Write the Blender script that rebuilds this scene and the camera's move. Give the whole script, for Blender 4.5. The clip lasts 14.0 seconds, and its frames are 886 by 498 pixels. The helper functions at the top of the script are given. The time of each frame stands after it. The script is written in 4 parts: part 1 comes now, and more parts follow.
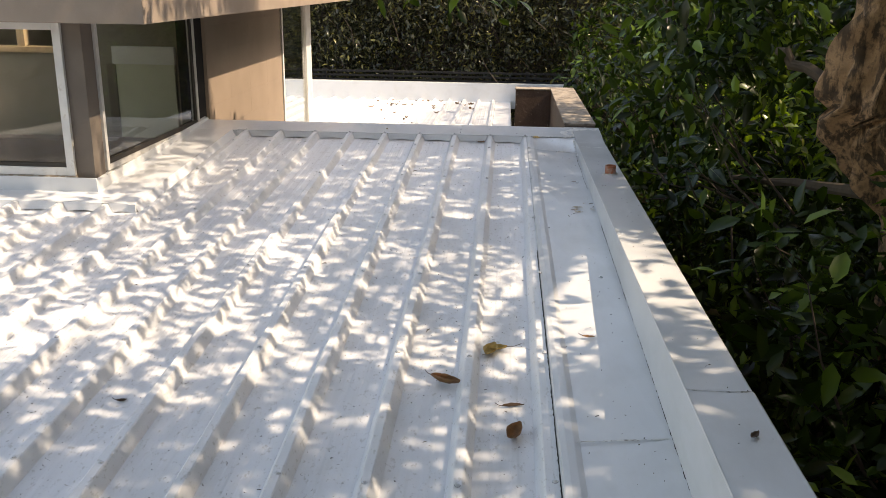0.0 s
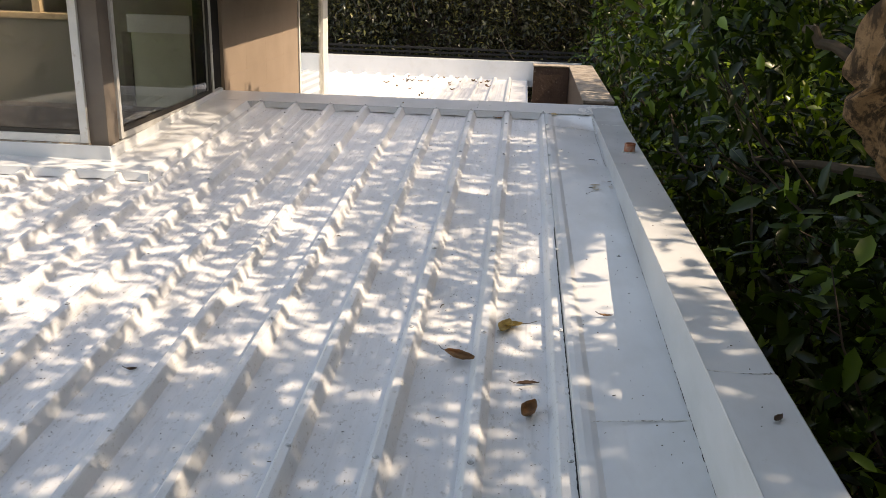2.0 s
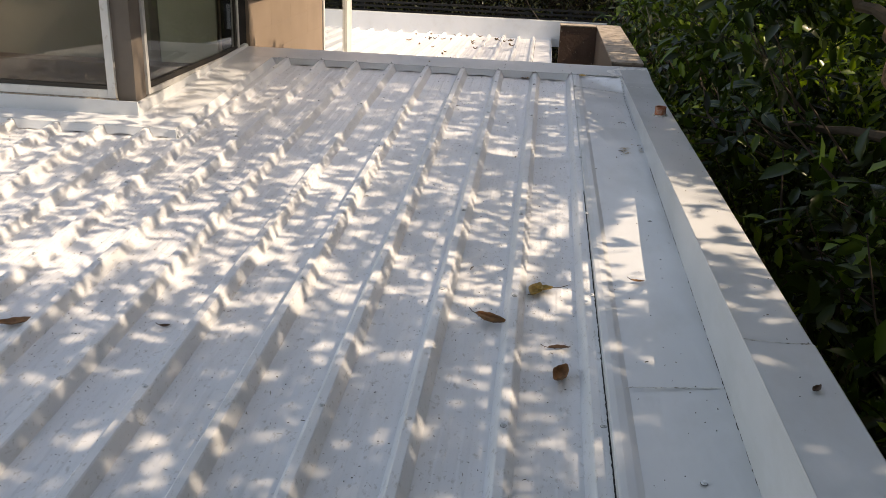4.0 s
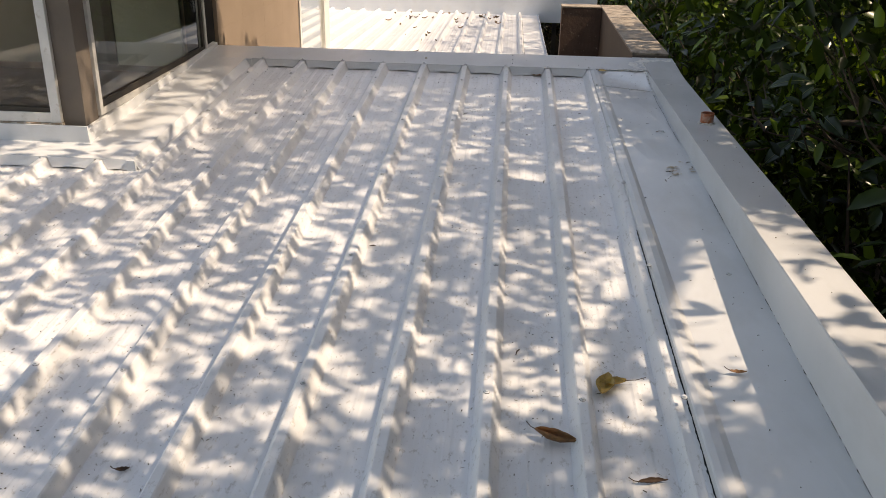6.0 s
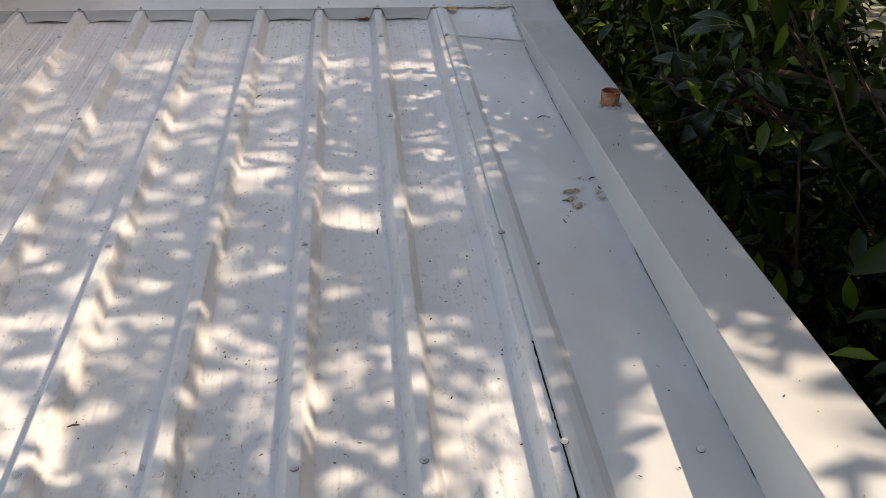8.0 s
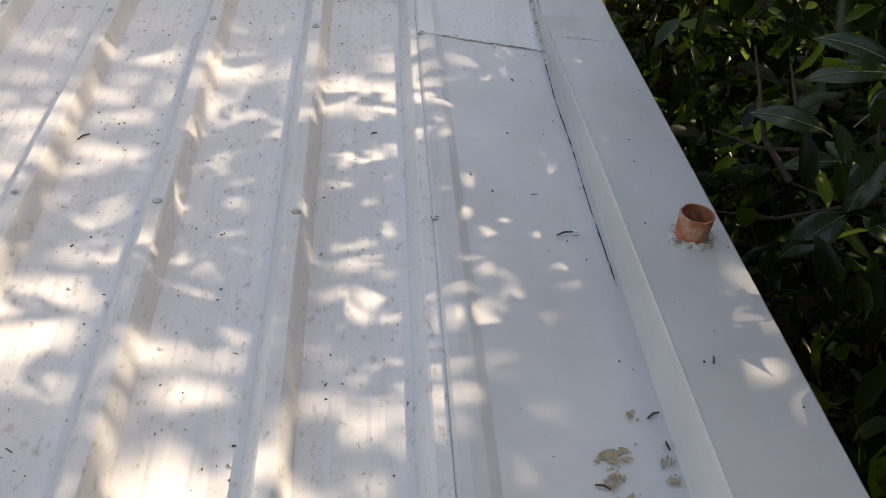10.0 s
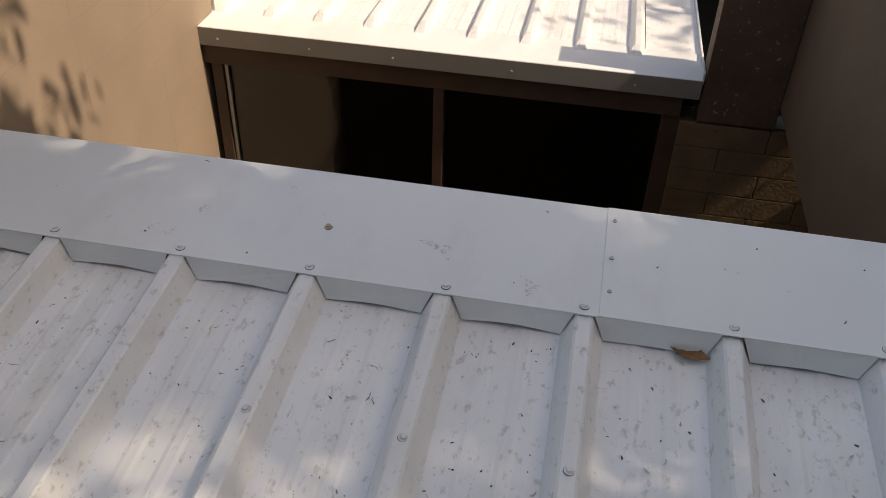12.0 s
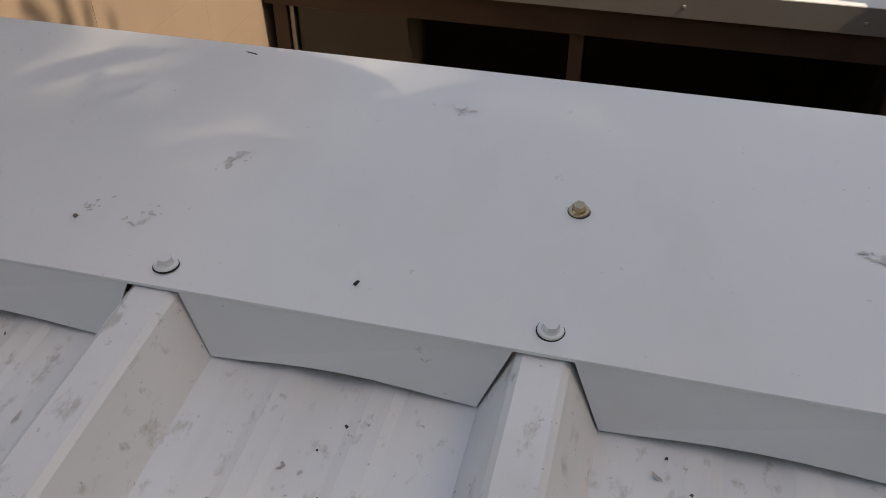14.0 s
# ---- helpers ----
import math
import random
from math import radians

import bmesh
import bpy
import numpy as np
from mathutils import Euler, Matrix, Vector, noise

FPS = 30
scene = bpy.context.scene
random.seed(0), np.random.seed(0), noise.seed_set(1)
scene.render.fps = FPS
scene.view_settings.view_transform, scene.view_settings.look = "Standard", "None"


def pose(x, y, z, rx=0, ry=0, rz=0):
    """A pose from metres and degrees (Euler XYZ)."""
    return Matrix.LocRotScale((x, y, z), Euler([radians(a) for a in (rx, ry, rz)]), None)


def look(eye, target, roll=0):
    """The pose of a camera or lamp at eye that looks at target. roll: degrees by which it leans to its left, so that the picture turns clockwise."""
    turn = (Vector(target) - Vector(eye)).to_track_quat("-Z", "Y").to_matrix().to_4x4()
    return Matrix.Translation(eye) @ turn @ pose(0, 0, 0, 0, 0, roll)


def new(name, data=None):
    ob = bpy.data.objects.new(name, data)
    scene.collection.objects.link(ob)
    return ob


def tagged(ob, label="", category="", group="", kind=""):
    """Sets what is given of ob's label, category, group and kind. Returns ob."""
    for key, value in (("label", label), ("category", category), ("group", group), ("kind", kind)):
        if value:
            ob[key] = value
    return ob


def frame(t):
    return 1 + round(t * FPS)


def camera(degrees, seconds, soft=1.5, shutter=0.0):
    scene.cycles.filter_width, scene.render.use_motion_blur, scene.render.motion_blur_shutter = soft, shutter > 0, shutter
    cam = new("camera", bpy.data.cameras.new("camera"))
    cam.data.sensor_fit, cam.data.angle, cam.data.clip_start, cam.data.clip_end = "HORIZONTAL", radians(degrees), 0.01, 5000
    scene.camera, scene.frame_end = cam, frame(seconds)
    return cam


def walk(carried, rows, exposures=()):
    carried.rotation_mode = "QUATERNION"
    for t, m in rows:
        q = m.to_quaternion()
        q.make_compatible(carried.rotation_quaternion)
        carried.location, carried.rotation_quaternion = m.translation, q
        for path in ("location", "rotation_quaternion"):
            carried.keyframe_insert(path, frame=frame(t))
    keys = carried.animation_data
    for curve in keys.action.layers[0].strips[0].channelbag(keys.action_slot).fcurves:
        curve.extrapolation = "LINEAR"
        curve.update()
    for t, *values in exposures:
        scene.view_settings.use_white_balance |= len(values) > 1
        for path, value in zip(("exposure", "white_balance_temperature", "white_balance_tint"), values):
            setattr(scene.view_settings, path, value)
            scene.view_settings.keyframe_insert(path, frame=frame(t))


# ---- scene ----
cam = camera(53.8, 14.0, soft=0.85)
PATH = [
    (0, (-0.158, -6.049, 1.471), (-0.287, -4.182, 0.765), 0.5),
    (0.5, (-0.177, -6.039, 1.469), (-0.297, -4.172, 0.76), 0.5),
    (1, (-0.181, -6.04, 1.46), (-0.314, -4.176, 0.748), 0.7),
    (1.5, (-0.186, -6.015, 1.449), (-0.324, -4.158, 0.721), 0.9),
    (2, (-0.176, -6.004, 1.433), (-0.33, -4.156, 0.682), 1.4),
    (4.3, (-0.259, -5.99, 1.436), (-0.451, -4.195, 0.576), 2.0),
    (4.5, (-0.314, -5.957, 1.454), (-0.517, -4.169, 0.582), 1.8),
    (5, (-0.433, -5.862, 1.482), (-0.642, -4.07, 0.62), 1.3),
    (5.5, (-0.467, -5.594, 1.424), (-0.675, -3.804, 0.556), 0.3),
    (6, (-0.486, -5.225, 1.423), (-0.616, -3.442, 0.527), 0.8),
    (6.5, (-0.571, -4.81, 1.375), (-0.474, -3.047, 0.437), 3.0),
    (7, (-0.573, -4.448, 1.365), (-0.327, -2.754, 0.331), -0.0),
    (7.5, (-0.435, -4.035, 1.337), (-0.211, -2.343, 0.295), -0.6),
    (7.7, (-0.404, -3.91, 1.327), (-0.193, -2.233, 0.258), 0.2),
    (9.8, (-0.106, -2.5, 1.076), (0.095, -0.978, -0.207), 6.7),
    (10, (-0.144, -2.356, 1.073), (0.068, -0.85, -0.226), 7.3),
    (10.5, (-0.239, -2.019, 1.063), (-0.146, -0.534, -0.274), 5.6),
    (11, (-0.327, -1.677, 1.102), (-0.368, -0.179, -0.223), 4.1),
    (11.5, (-0.474, -1.375, 1.125), (-0.693, 0.103, -0.204), 2.1),
    (12, (-0.549, -1.088, 1.123), (-0.823, 0.39, -0.196), 1.0),
    (12.5, (-0.587, -0.775, 1.095), (-0.946, 0.665, -0.244), -1.1),
    (13, (-0.758, -0.625, 1.009), (-1.185, 0.762, -0.368), -2.5),
    (13.2, (-0.832, -0.572, 0.928), (-1.254, 0.842, -0.422), -2.0),
    (13.5, (-0.904, -0.454, 0.712), (-1.332, 0.953, -0.643), -2.5),
    (14, (-0.964, -0.34, 0.427), (-1.367, 1.106, -0.895), -1.6),
]
walk(cam, [(t, pose(0, 0, 0, 3.6) @ look(eye, target, roll)) for t, eye, target, roll in PATH],
     [(0, 1.54, 9300, 13), (5, 1.17, 9300, 14), (7.5, 1.12, 9300, 14), (9.8, 1.46, 9900, 14), (10.5, 1.38, 9500, 14), (11.5, 1.0, 9300, 13), (12.5, 0.98, 9300, 13), (13, 1.08, 9300, 13), (14, 1.1, 9300, 13)])

# ---- world, sun ----
SUN = Vector((0.645, -0.05, 0.765)).normalized()     # towards the sun
world = bpy.data.worlds.new("sky")
scene.world = world
world.use_nodes = True
wn = world.node_tree
sky = wn.nodes.new("ShaderNodeTexSky")
sky.sky_type = "NISHITA"
sky.sun_disc = False
sky.dust_density, sky.ozone_density = 1.4, 0.4
sky.sun_elevation = math.asin(SUN.z)
sky.sun_rotation = math.atan2(SUN.x, SUN.y)
bg = wn.nodes["Background"]
bg.inputs["Strength"].default_value = 0.15
wn.links.new(sky.outputs[0], bg.inputs[0])
sun = new("sun", bpy.data.lights.new("sun", "SUN"))
sun.data.energy, sun.data.angle, sun.data.color = 2.15, radians(0.53), (1.0, 0.95, 0.90)
sun.matrix_world = look(SUN * 30, (0, 0, 0))


# ---- materials ----
def mat(name, color, rough=0.6, metal=0.0, spots=(), noise_scale=6.0, vary=0.12, bump=0.0, bump_scale=60.0, island=0.0, spec=0.5):
    """A surface with two scales of variation; spots: (scale, low, high, colour, strength) stains."""
    m = bpy.data.materials.new(name)
    m.use_nodes = True
    nt = m.node_tree
    N, L = nt.nodes.new, nt.links.new
    b = nt.nodes["Principled BSDF"]
    b.inputs["Roughness"].default_value = rough
    b.inputs["Metallic"].default_value = metal
    b.inputs["Specular IOR Level"].default_value = spec
    tc = N("ShaderNodeTexCoord")
    geo = N("ShaderNodeNewGeometry")
    n1 = N("ShaderNodeTexNoise")
    n1.inputs["Scale"].default_value, n1.inputs["Detail"].default_value = noise_scale, 8
    L(geo.outputs["Position"], n1.inputs["Vector"])
    ramp = N("ShaderNodeMapRange")
    ramp.inputs[1].default_value, ramp.inputs[2].default_value = 0.3, 0.7
    ramp.inputs[3].default_value, ramp.inputs[4].default_value = 1 - vary, 1 + vary * 0.5
    L(n1.outputs["Fac"], ramp.inputs[0])
    mul = N("ShaderNodeMix")
    mul.data_type, mul.blend_type = "RGBA", "MULTIPLY"
    mul.inputs["Factor"].default_value = 1
    mul.inputs["A"].default_value = (*color, 1)
    L(ramp.outputs[0], mul.inputs["B"])
    out = mul.outputs["Result"]
    if island:
        hsv = N("ShaderNodeHueSaturation")
        mr = N("ShaderNodeMapRange")
        mr.inputs[3].default_value, mr.inputs[4].default_value = 1 - island, 1 + island
        L(geo.outputs["Random Per Island"], mr.inputs[0])
        L(mr.outputs[0], hsv.inputs["Value"])
        L(out, hsv.inputs["Color"])
        out = hsv.outputs[0]
    for scale, lo, hi, col, amount in spots:
        ns = N("ShaderNodeTexNoise")
        ns.inputs["Detail"].default_value = 5
        ns.inputs["Roughness"].default_value = 0.65
        if isinstance(scale, tuple):
            ns.inputs["Scale"].default_value = 1
            mp = N("ShaderNodeMapping")
            mp.inputs["Scale"].default_value = scale
            L(geo.outputs["Position"], mp.inputs["Vector"])
            L(mp.outputs[0], ns.inputs["Vector"])
        else:
            ns.inputs["Scale"].default_value = scale
            L(geo.outputs["Position"], ns.inputs["Vector"])
        mr = N("ShaderNodeMapRange")
        mr.inputs[1].default_value, mr.inputs[2].default_value = lo, hi
        mr.inputs[3].default_value, mr.inputs[4].default_value = 0, amount
        L(ns.outputs["Fac"], mr.inputs[0])
        mx = N("ShaderNodeMix")
        mx.data_type = "RGBA"
        L(mr.outputs[0], mx.inputs["Factor"])
        L(out, mx.inputs["A"])
        mx.inputs["B"].default_value = (*col, 1)
        out = mx.outputs["Result"]
    L(out, b.inputs["Base Color"])
    if bump:
        nb = N("ShaderNodeTexNoise")
        nb.inputs["Scale"].default_value, nb.inputs["Detail"].default_value = bump_scale, 6
        L(geo.outputs["Position"], nb.inputs["Vector"])
        bp = N("ShaderNodeBump")
        bp.inputs["Strength"].default_value, bp.inputs["Distance"].default_value = bump, 0.01
        L(nb.outputs["Fac"], bp.inputs["Height"])
        L(bp.outputs[0], b.inputs["Normal"])
    return m


def leaf_mat(name, color, island=0.5, glow=0.35, sunlit_gain=1.0, rough=0.27, spec=0.3):
    m = mat(name, color, rough, island=island, vary=0.25, noise_scale=9, spec=spec)
    nt = m.node_tree
    b, out = nt.nodes["Principled BSDF"], nt.nodes["Material Output"]
    geo = nt.nodes.new("ShaderNodeNewGeometry")
    pick = nt.nodes.new("ShaderNodeMapRange")
    pick.inputs[1].default_value, pick.inputs[2].default_value = 0.74, 0.96
    nt.links.new(geo.outputs["Random Per Island"], pick.inputs[0])
    # Paler leaves picked at random: leaf variety with sunlit brightness painted in.
    young_sunlit = nt.nodes.new("ShaderNodeMix")
    young_sunlit.data_type = "RGBA"
    nt.links.new(pick.outputs[0], young_sunlit.inputs["Factor"])
    nt.links.new(b.inputs["Base Color"].links[0].from_socket, young_sunlit.inputs["A"])
    young_sunlit.inputs["B"].default_value = (min(0.25, color[0] * 6.5 * sunlit_gain), min(0.25, color[1] * 5.4 * sunlit_gain), color[2] * 2.5 * sunlit_gain, 1)
    nt.links.new(young_sunlit.outputs["Result"], b.inputs["Base Color"])
    tr = nt.nodes.new("ShaderNodeBsdfTranslucent")
    tr.inputs[0].default_value = (color[0] * 3.6, color[1] * 3.4, color[2] * 1.2, 1)
    mx = nt.nodes.new("ShaderNodeMixShader")
    mx.inputs[0].default_value = glow
    nt.links.new(b.outputs[0], mx.inputs[1])
    nt.links.new(tr.outputs[0], mx.inputs[2])
    nt.links.new(mx.outputs[0], out.inputs[0])
    return m


WHITE = mat("painted_sheet", (0.74, 0.75, 0.77), 0.38, vary=0.06, noise_scale=2.5,
            spots=((55, 0.64, 0.73, (0.34, 0.31, 0.28), 0.55), (7, 0.56, 0.75, (0.58, 0.56, 0.53), 0.35), ((34, 1.2, 20), 0.50, 0.72, (0.60, 0.595, 0.58), 0.28), (130, 0.66, 0.72, (0.20, 0.18, 0.16), 0.6), ((62, 34, 60), 0.575, 0.68, (0.42, 0.40, 0.37), 0.65), ((3.2, 1.1, 3), 0.5, 0.75, (0.60, 0.59, 0.57), 0.5)), bump=0.02, bump_scale=25)
FLASH = mat("painted_flashing", (0.715, 0.735, 0.76), 0.2, vary=0.05, noise_scale=2,
            spots=((42, 0.70, 0.76, (0.40, 0.37, 0.33), 0.5), ((5, 2, 5), 0.52, 0.75, (0.60, 0.60, 0.59), 0.5), (150, 0.68, 0.73, (0.30, 0.28, 0.26), 0.5)), bump=0.015, bump_scale=12)
# Greyer than FLASH; used for the edge strip, upstand and parapet cap.
EDGE = mat("greyer_edge_flashing", (0.64, 0.65, 0.665), 0.22, vary=0.08, noise_scale=2.5,
           spots=((42, 0.70, 0.76, (0.38, 0.35, 0.31), 0.5), ((4, 2, 5), 0.48, 0.72, (0.52, 0.52, 0.51), 0.55), (150, 0.68, 0.73, (0.30, 0.28, 0.26), 0.5)), bump=0.02, bump_scale=10)
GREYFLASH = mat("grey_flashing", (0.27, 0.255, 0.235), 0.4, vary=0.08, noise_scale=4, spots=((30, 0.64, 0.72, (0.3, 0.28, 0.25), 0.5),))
SEALER = mat("old_sealant", (0.62, 0.62, 0.60), 0.8, spots=((34, 0.50, 0.62, (0.17, 0.15, 0.125), 0.85),), bump=0.5, bump_scale=70)
GAP = mat("dark_gap", (0.02, 0.02, 0.02), 0.9)
ZINC = mat("zinc_screw", (0.62, 0.63, 0.64), 0.45, metal=0.5, vary=0.2, noise_scale=90)
BRASSY = mat("bare_screw", (0.46, 0.38, 0.26), 0.32, metal=0.9, vary=0.3, noise_scale=120)
BEIGE = mat("beige_paint", (0.310, 0.236, 0.180), 0.75, vary=0.10, noise_scale=3, spots=((40, 0.70, 0.75, (0.32, 0.23, 0.15), 0.6),), bump=0.06, bump_scale=90)
BROWN = mat("brown_paint", (0.085, 0.052, 0.036), 0.55, vary=0.18, noise_scale=7, spots=((30, 0.62, 0.72, (0.07, 0.05, 0.04), 0.6),), bump=0.08, bump_scale=60)
TAUPE = mat("taupe_paint", (0.33, 0.26, 0.21), 0.7, vary=0.12, noise_scale=6, bump=0.08, bump_scale=70)
FRAME = mat("white_frame", (0.72, 0.71, 0.69), 0.45, vary=0.1, noise_scale=12, spots=((24, 0.6, 0.72, (0.42, 0.36, 0.30), 0.5),))
ALU = mat("grey_aluminium", (0.42, 0.42, 0.42), 0.4, metal=0.6, vary=0.15, noise_scale=20)
MOSSY = mat("weathered_coping", (0.34, 0.285, 0.23), 0.9, vary=0.3, noise_scale=14,
            spots=((11, 0.50, 0.66, (0.09, 0.07, 0.055), 0.85), (34, 0.56, 0.66, (0.50, 0.45, 0.38), 0.5)), bump=0.6, bump_scale=45)
PEEL = mat("peeling_brown_paint", (0.12, 0.072, 0.05), 0.8, vary=0.25, noise_scale=10, spots=((38, 0.62, 0.68, (0.40, 0.32, 0.26), 0.8),), bump=0.3, bump_scale=40)
TERRA = mat("terracotta_pipe", (0.42, 0.13, 0.06), 0.8, vary=0.2, noise_scale=30, spots=((22, 0.5, 0.62, (0.55, 0.42, 0.36), 0.7),), bump=0.2, bump_scale=80)
BARK = mat("bark", (0.46, 0.27, 0.145), 0.9, vary=0.5, noise_scale=16, spots=((16, 0.48, 0.62, (0.05, 0.032, 0.02), 0.85), ((22, 22, 5), 0.47, 0.58, (0.035, 0.022, 0.014), 0.85)), bump=1.0, bump_scale=26)
TWIG = mat("twig_bark", (0.085, 0.062, 0.043), 0.85, vary=0.25, noise_scale=20)
# Near-black soil colour, which also paints the shade behind the hedge.
SOIL_AND_SHADE = mat("leaf_litter", (0.018, 0.014, 0.010), 0.95, vary=0.4, noise_scale=5, bump=0.6, bump_scale=30)
DECK = mat("weathered_deck", (0.34, 0.36, 0.29), 0.8, vary=0.2, noise_scale=5)
PLASTER = mat("room_plaster", (0.25, 0.225, 0.18), 0.85, vary=0.08, noise_scale=3)
# Near-black colour painted in for shade in the lower room and the jamb recess.
SHADE_BLACK = mat("shade_black", (0.008, 0.006, 0.005), 0.9, vary=0.2, noise_scale=3)
LEAF = leaf_mat("leaf_green", (0.025, 0.047, 0.011), 0.9, 0.16)
LEAF2 = leaf_mat("hedge_leaf", (0.058, 0.064, 0.040), 0.9, 0.10, 0.55, 0.2, 0.6)
DRY = mat("dry_leaf", (0.27, 0.125, 0.045), 0.6, vary=0.35, noise_scale=45, spots=((60, 0.5, 0.65, (0.16, 0.07, 0.03), 0.7),), bump=0.3, bump_scale=120)
YELLOW = mat("yellow_dry_leaf", (0.52, 0.33, 0.08), 0.55, vary=0.3, noise_scale=45, spots=((70, 0.55, 0.66, (0.20, 0.09, 0.03), 0.7),), bump=0.3, bump_scale=120)
DARKLEAF = mat("dark_dry_leaf", (0.09, 0.05, 0.03), 0.7, vary=0.3, noise_scale=60)
GLASS = bpy.data.materials.new("window_glass")
GLASS.use_nodes = True
g = GLASS.node_tree.nodes["Principled BSDF"]
g.inputs["Transmission Weight"].default_value, g.inputs["Roughness"].default_value, g.inputs["IOR"].default_value = 1.0, 0.02, 1.45
g.inputs["Base Color"].default_value = (0.88, 0.90, 0.88, 1)


# ---- mesh helpers ----
def obj(name, bm, material, parent=None, label=""):
    me = bpy.data.meshes.new(name)
    bmesh.ops.recalc_face_normals(bm, faces=bm.faces)
    bm.to_mesh(me)
    bm.free()
    me.materials.append(material)
    ob = new(name, me)
    if parent:
        ob.parent = parent
    if label:
        ob["label"] = label
    return ob


def part(name, bm, material, parent, label=""):
    return obj(name, bm, material, parent, label)


def share(name, me, parent, m):
    ob = new(name, me)
    ob.parent = parent
    ob.matrix_basis = m
    return ob


def thing(name, label, category, group="", kind="", m=None):
    ob = new(name)
    ob.empty_display_size = 0.1
    if m is not None:
        ob.matrix_world = m
    return tagged(ob, label, category, group, kind)


def add_box(bm, lo, hi, bevel=0.0):
    r = bmesh.ops.create_cube(bm, size=1)
    vs = r["verts"]
    for v in vs:
        v.co = Vector([lo[i] + (v.co[i] + 0.5) * (hi[i] - lo[i]) for i in range(3)])
    if bevel:
        es = list({e for v in vs for e in v.link_edges})
        bmesh.ops.bevel(bm, geom=es, offset=bevel, segments=2, affect="EDGES", profile=0.7)
    return bm


def box(lo, hi, bevel=0.0):
    return add_box(bmesh.new(), lo, hi, bevel)


def grid_sheet(rows):
    """A sheet through rows of points."""
    bm = bmesh.new()
    vs = [[bm.verts.new(p) for p in row] for row in rows]
    for a, b in zip(vs, vs[1:]):
        for i in range(len(a) - 1):
            bm.faces.new((a[i], a[i + 1], b[i + 1], b[i]))
    return bm


def thicken(bm, d):
    bmesh.ops.recalc_face_normals(bm, faces=bm.faces)
    bmesh.ops.solidify(bm, geom=bm.faces[:], thickness=d)
    return bm


def tube(bm, pts, radii, sides=10, rough=0.0, seed=0):
    rnd = random.Random(seed)
    rings = []
    up = Vector((0.3, 0.2, 1)).normalized()
    for i, p in enumerate(pts):
        a = Vector(pts[max(i - 1, 0)])
        b = Vector(pts[min(i + 1, len(pts) - 1)])
        d = (b - a).normalized()
        u = d.cross(up if abs(d.dot(up)) < 0.95 else Vector((1, 0, 0))).normalized()
        w = d.cross(u)
        ring = []
        for k in range(sides):
            an = 2 * math.pi * k / sides
            r = radii[i] * (1 + rough * rnd.uniform(-1, 1))
            ring.append(bm.verts.new(Vector(p) + u * math.cos(an) * r + w * math.sin(an) * r))
        rings.append(ring)
    for a, b in zip(rings, rings[1:]):
        for k in range(sides):
            bm.faces.new((a[k], a[(k + 1) % sides], b[(k + 1) % sides], b[k]))
    bm.faces.new(rings[0][::-1])
    bm.faces.new(rings[-1])
    return bm


def leaves_mesh(name, pos, axis, normal, length, width, material):
    """One mesh of many folded leaves: pos base points, axis leaf directions, normal upper sides, per-leaf length and width."""
    n = len(pos)
    axis = axis / np.linalg.norm(axis, axis=1, keepdims=True)
    side = np.cross(axis, normal)
    side /= np.linalg.norm(side, axis=1, keepdims=True) + 1e-9
    nor = np.cross(side, axis)
    tpl = [(0, 0, 0), (0.3, -0.42, 0.10), (0.3, 0, 0), (0.3, 0.42, 0.10), (0.68, -0.36, 0.05), (0.68, 0, -0.05), (0.68, 0.36, 0.05), (1, 0, -0.16)]
    v = np.empty((n, 8, 3))
    for i, (a, s, h) in enumerate(tpl):
        v[:, i] = pos + axis * (a * length)[:, None] + side * (s * width)[:, None] + nor * (h * width * 1.6)[:, None]
    base = (np.arange(n) * 8)[:, None]
    tris = np.array([(0, 2, 1), (0, 3, 2), (4, 5, 7), (5, 6, 7)])
    quads = np.array([(1, 2, 5, 4), (2, 3, 6, 5)])
    me = bpy.data.meshes.new(name)
    lt = (base[:, :, None] + tris[None]).reshape(-1, 3)
    lq = (base[:, :, None] + quads[None]).reshape(-1, 4)
    loops = np.concatenate([lt.ravel(), lq.ravel()])
    starts = np.concatenate([np.arange(len(lt)) * 3, len(lt) * 3 + np.arange(len(lq)) * 4])
    me.vertices.add(n * 8)
    me.vertices.foreach_set("co", v.ravel())
    me.loops.add(len(loops))
    me.loops.foreach_set("vertex_index", loops.astype(np.int32))
    me.polygons.add(len(starts))
    me.polygons.foreach_set("loop_start", starts.astype(np.int32))
    me.update(calc_edges=True)
    me.validate()
    me.materials.append(material)
    return me


def sprigs(rng, tips, dirs, per, length, spread=0.12):
    """Leaves set round twig tips."""
    k = len(tips)
    pos = np.repeat(tips, per, 0) + rng.normal(0, spread, (k * per, 3))
    out = np.repeat(dirs, per, 0) + rng.normal(0, 0.75, (k * per, 3))
    out[:, 2] -= 0.25
    nor = rng.normal(0, 0.55, (k * per, 3)) + np.array([0, 0, 1.0])
    ln = rng.uniform(0.65, 1.2, k * per) * length
    return pos, out, nor, ln, ln * rng.uniform(0.34, 0.52, k * per)


ROOF = pose(0, 0, 0, 3.6)     # the slope of the metal roof: it falls towards -y
P = 0.25                      # rib pitch
FX0, FX1 = -2.10, -2.378       # edge of the side flashing, wall face

# ---- metal roof ----
roof = thing("metal_roof", "white painted ribbed metal roof with dusty pans", "roof", kind="structure", m=ROOF)
RT, RB, RH = 0.0135, 0.036, 0.044


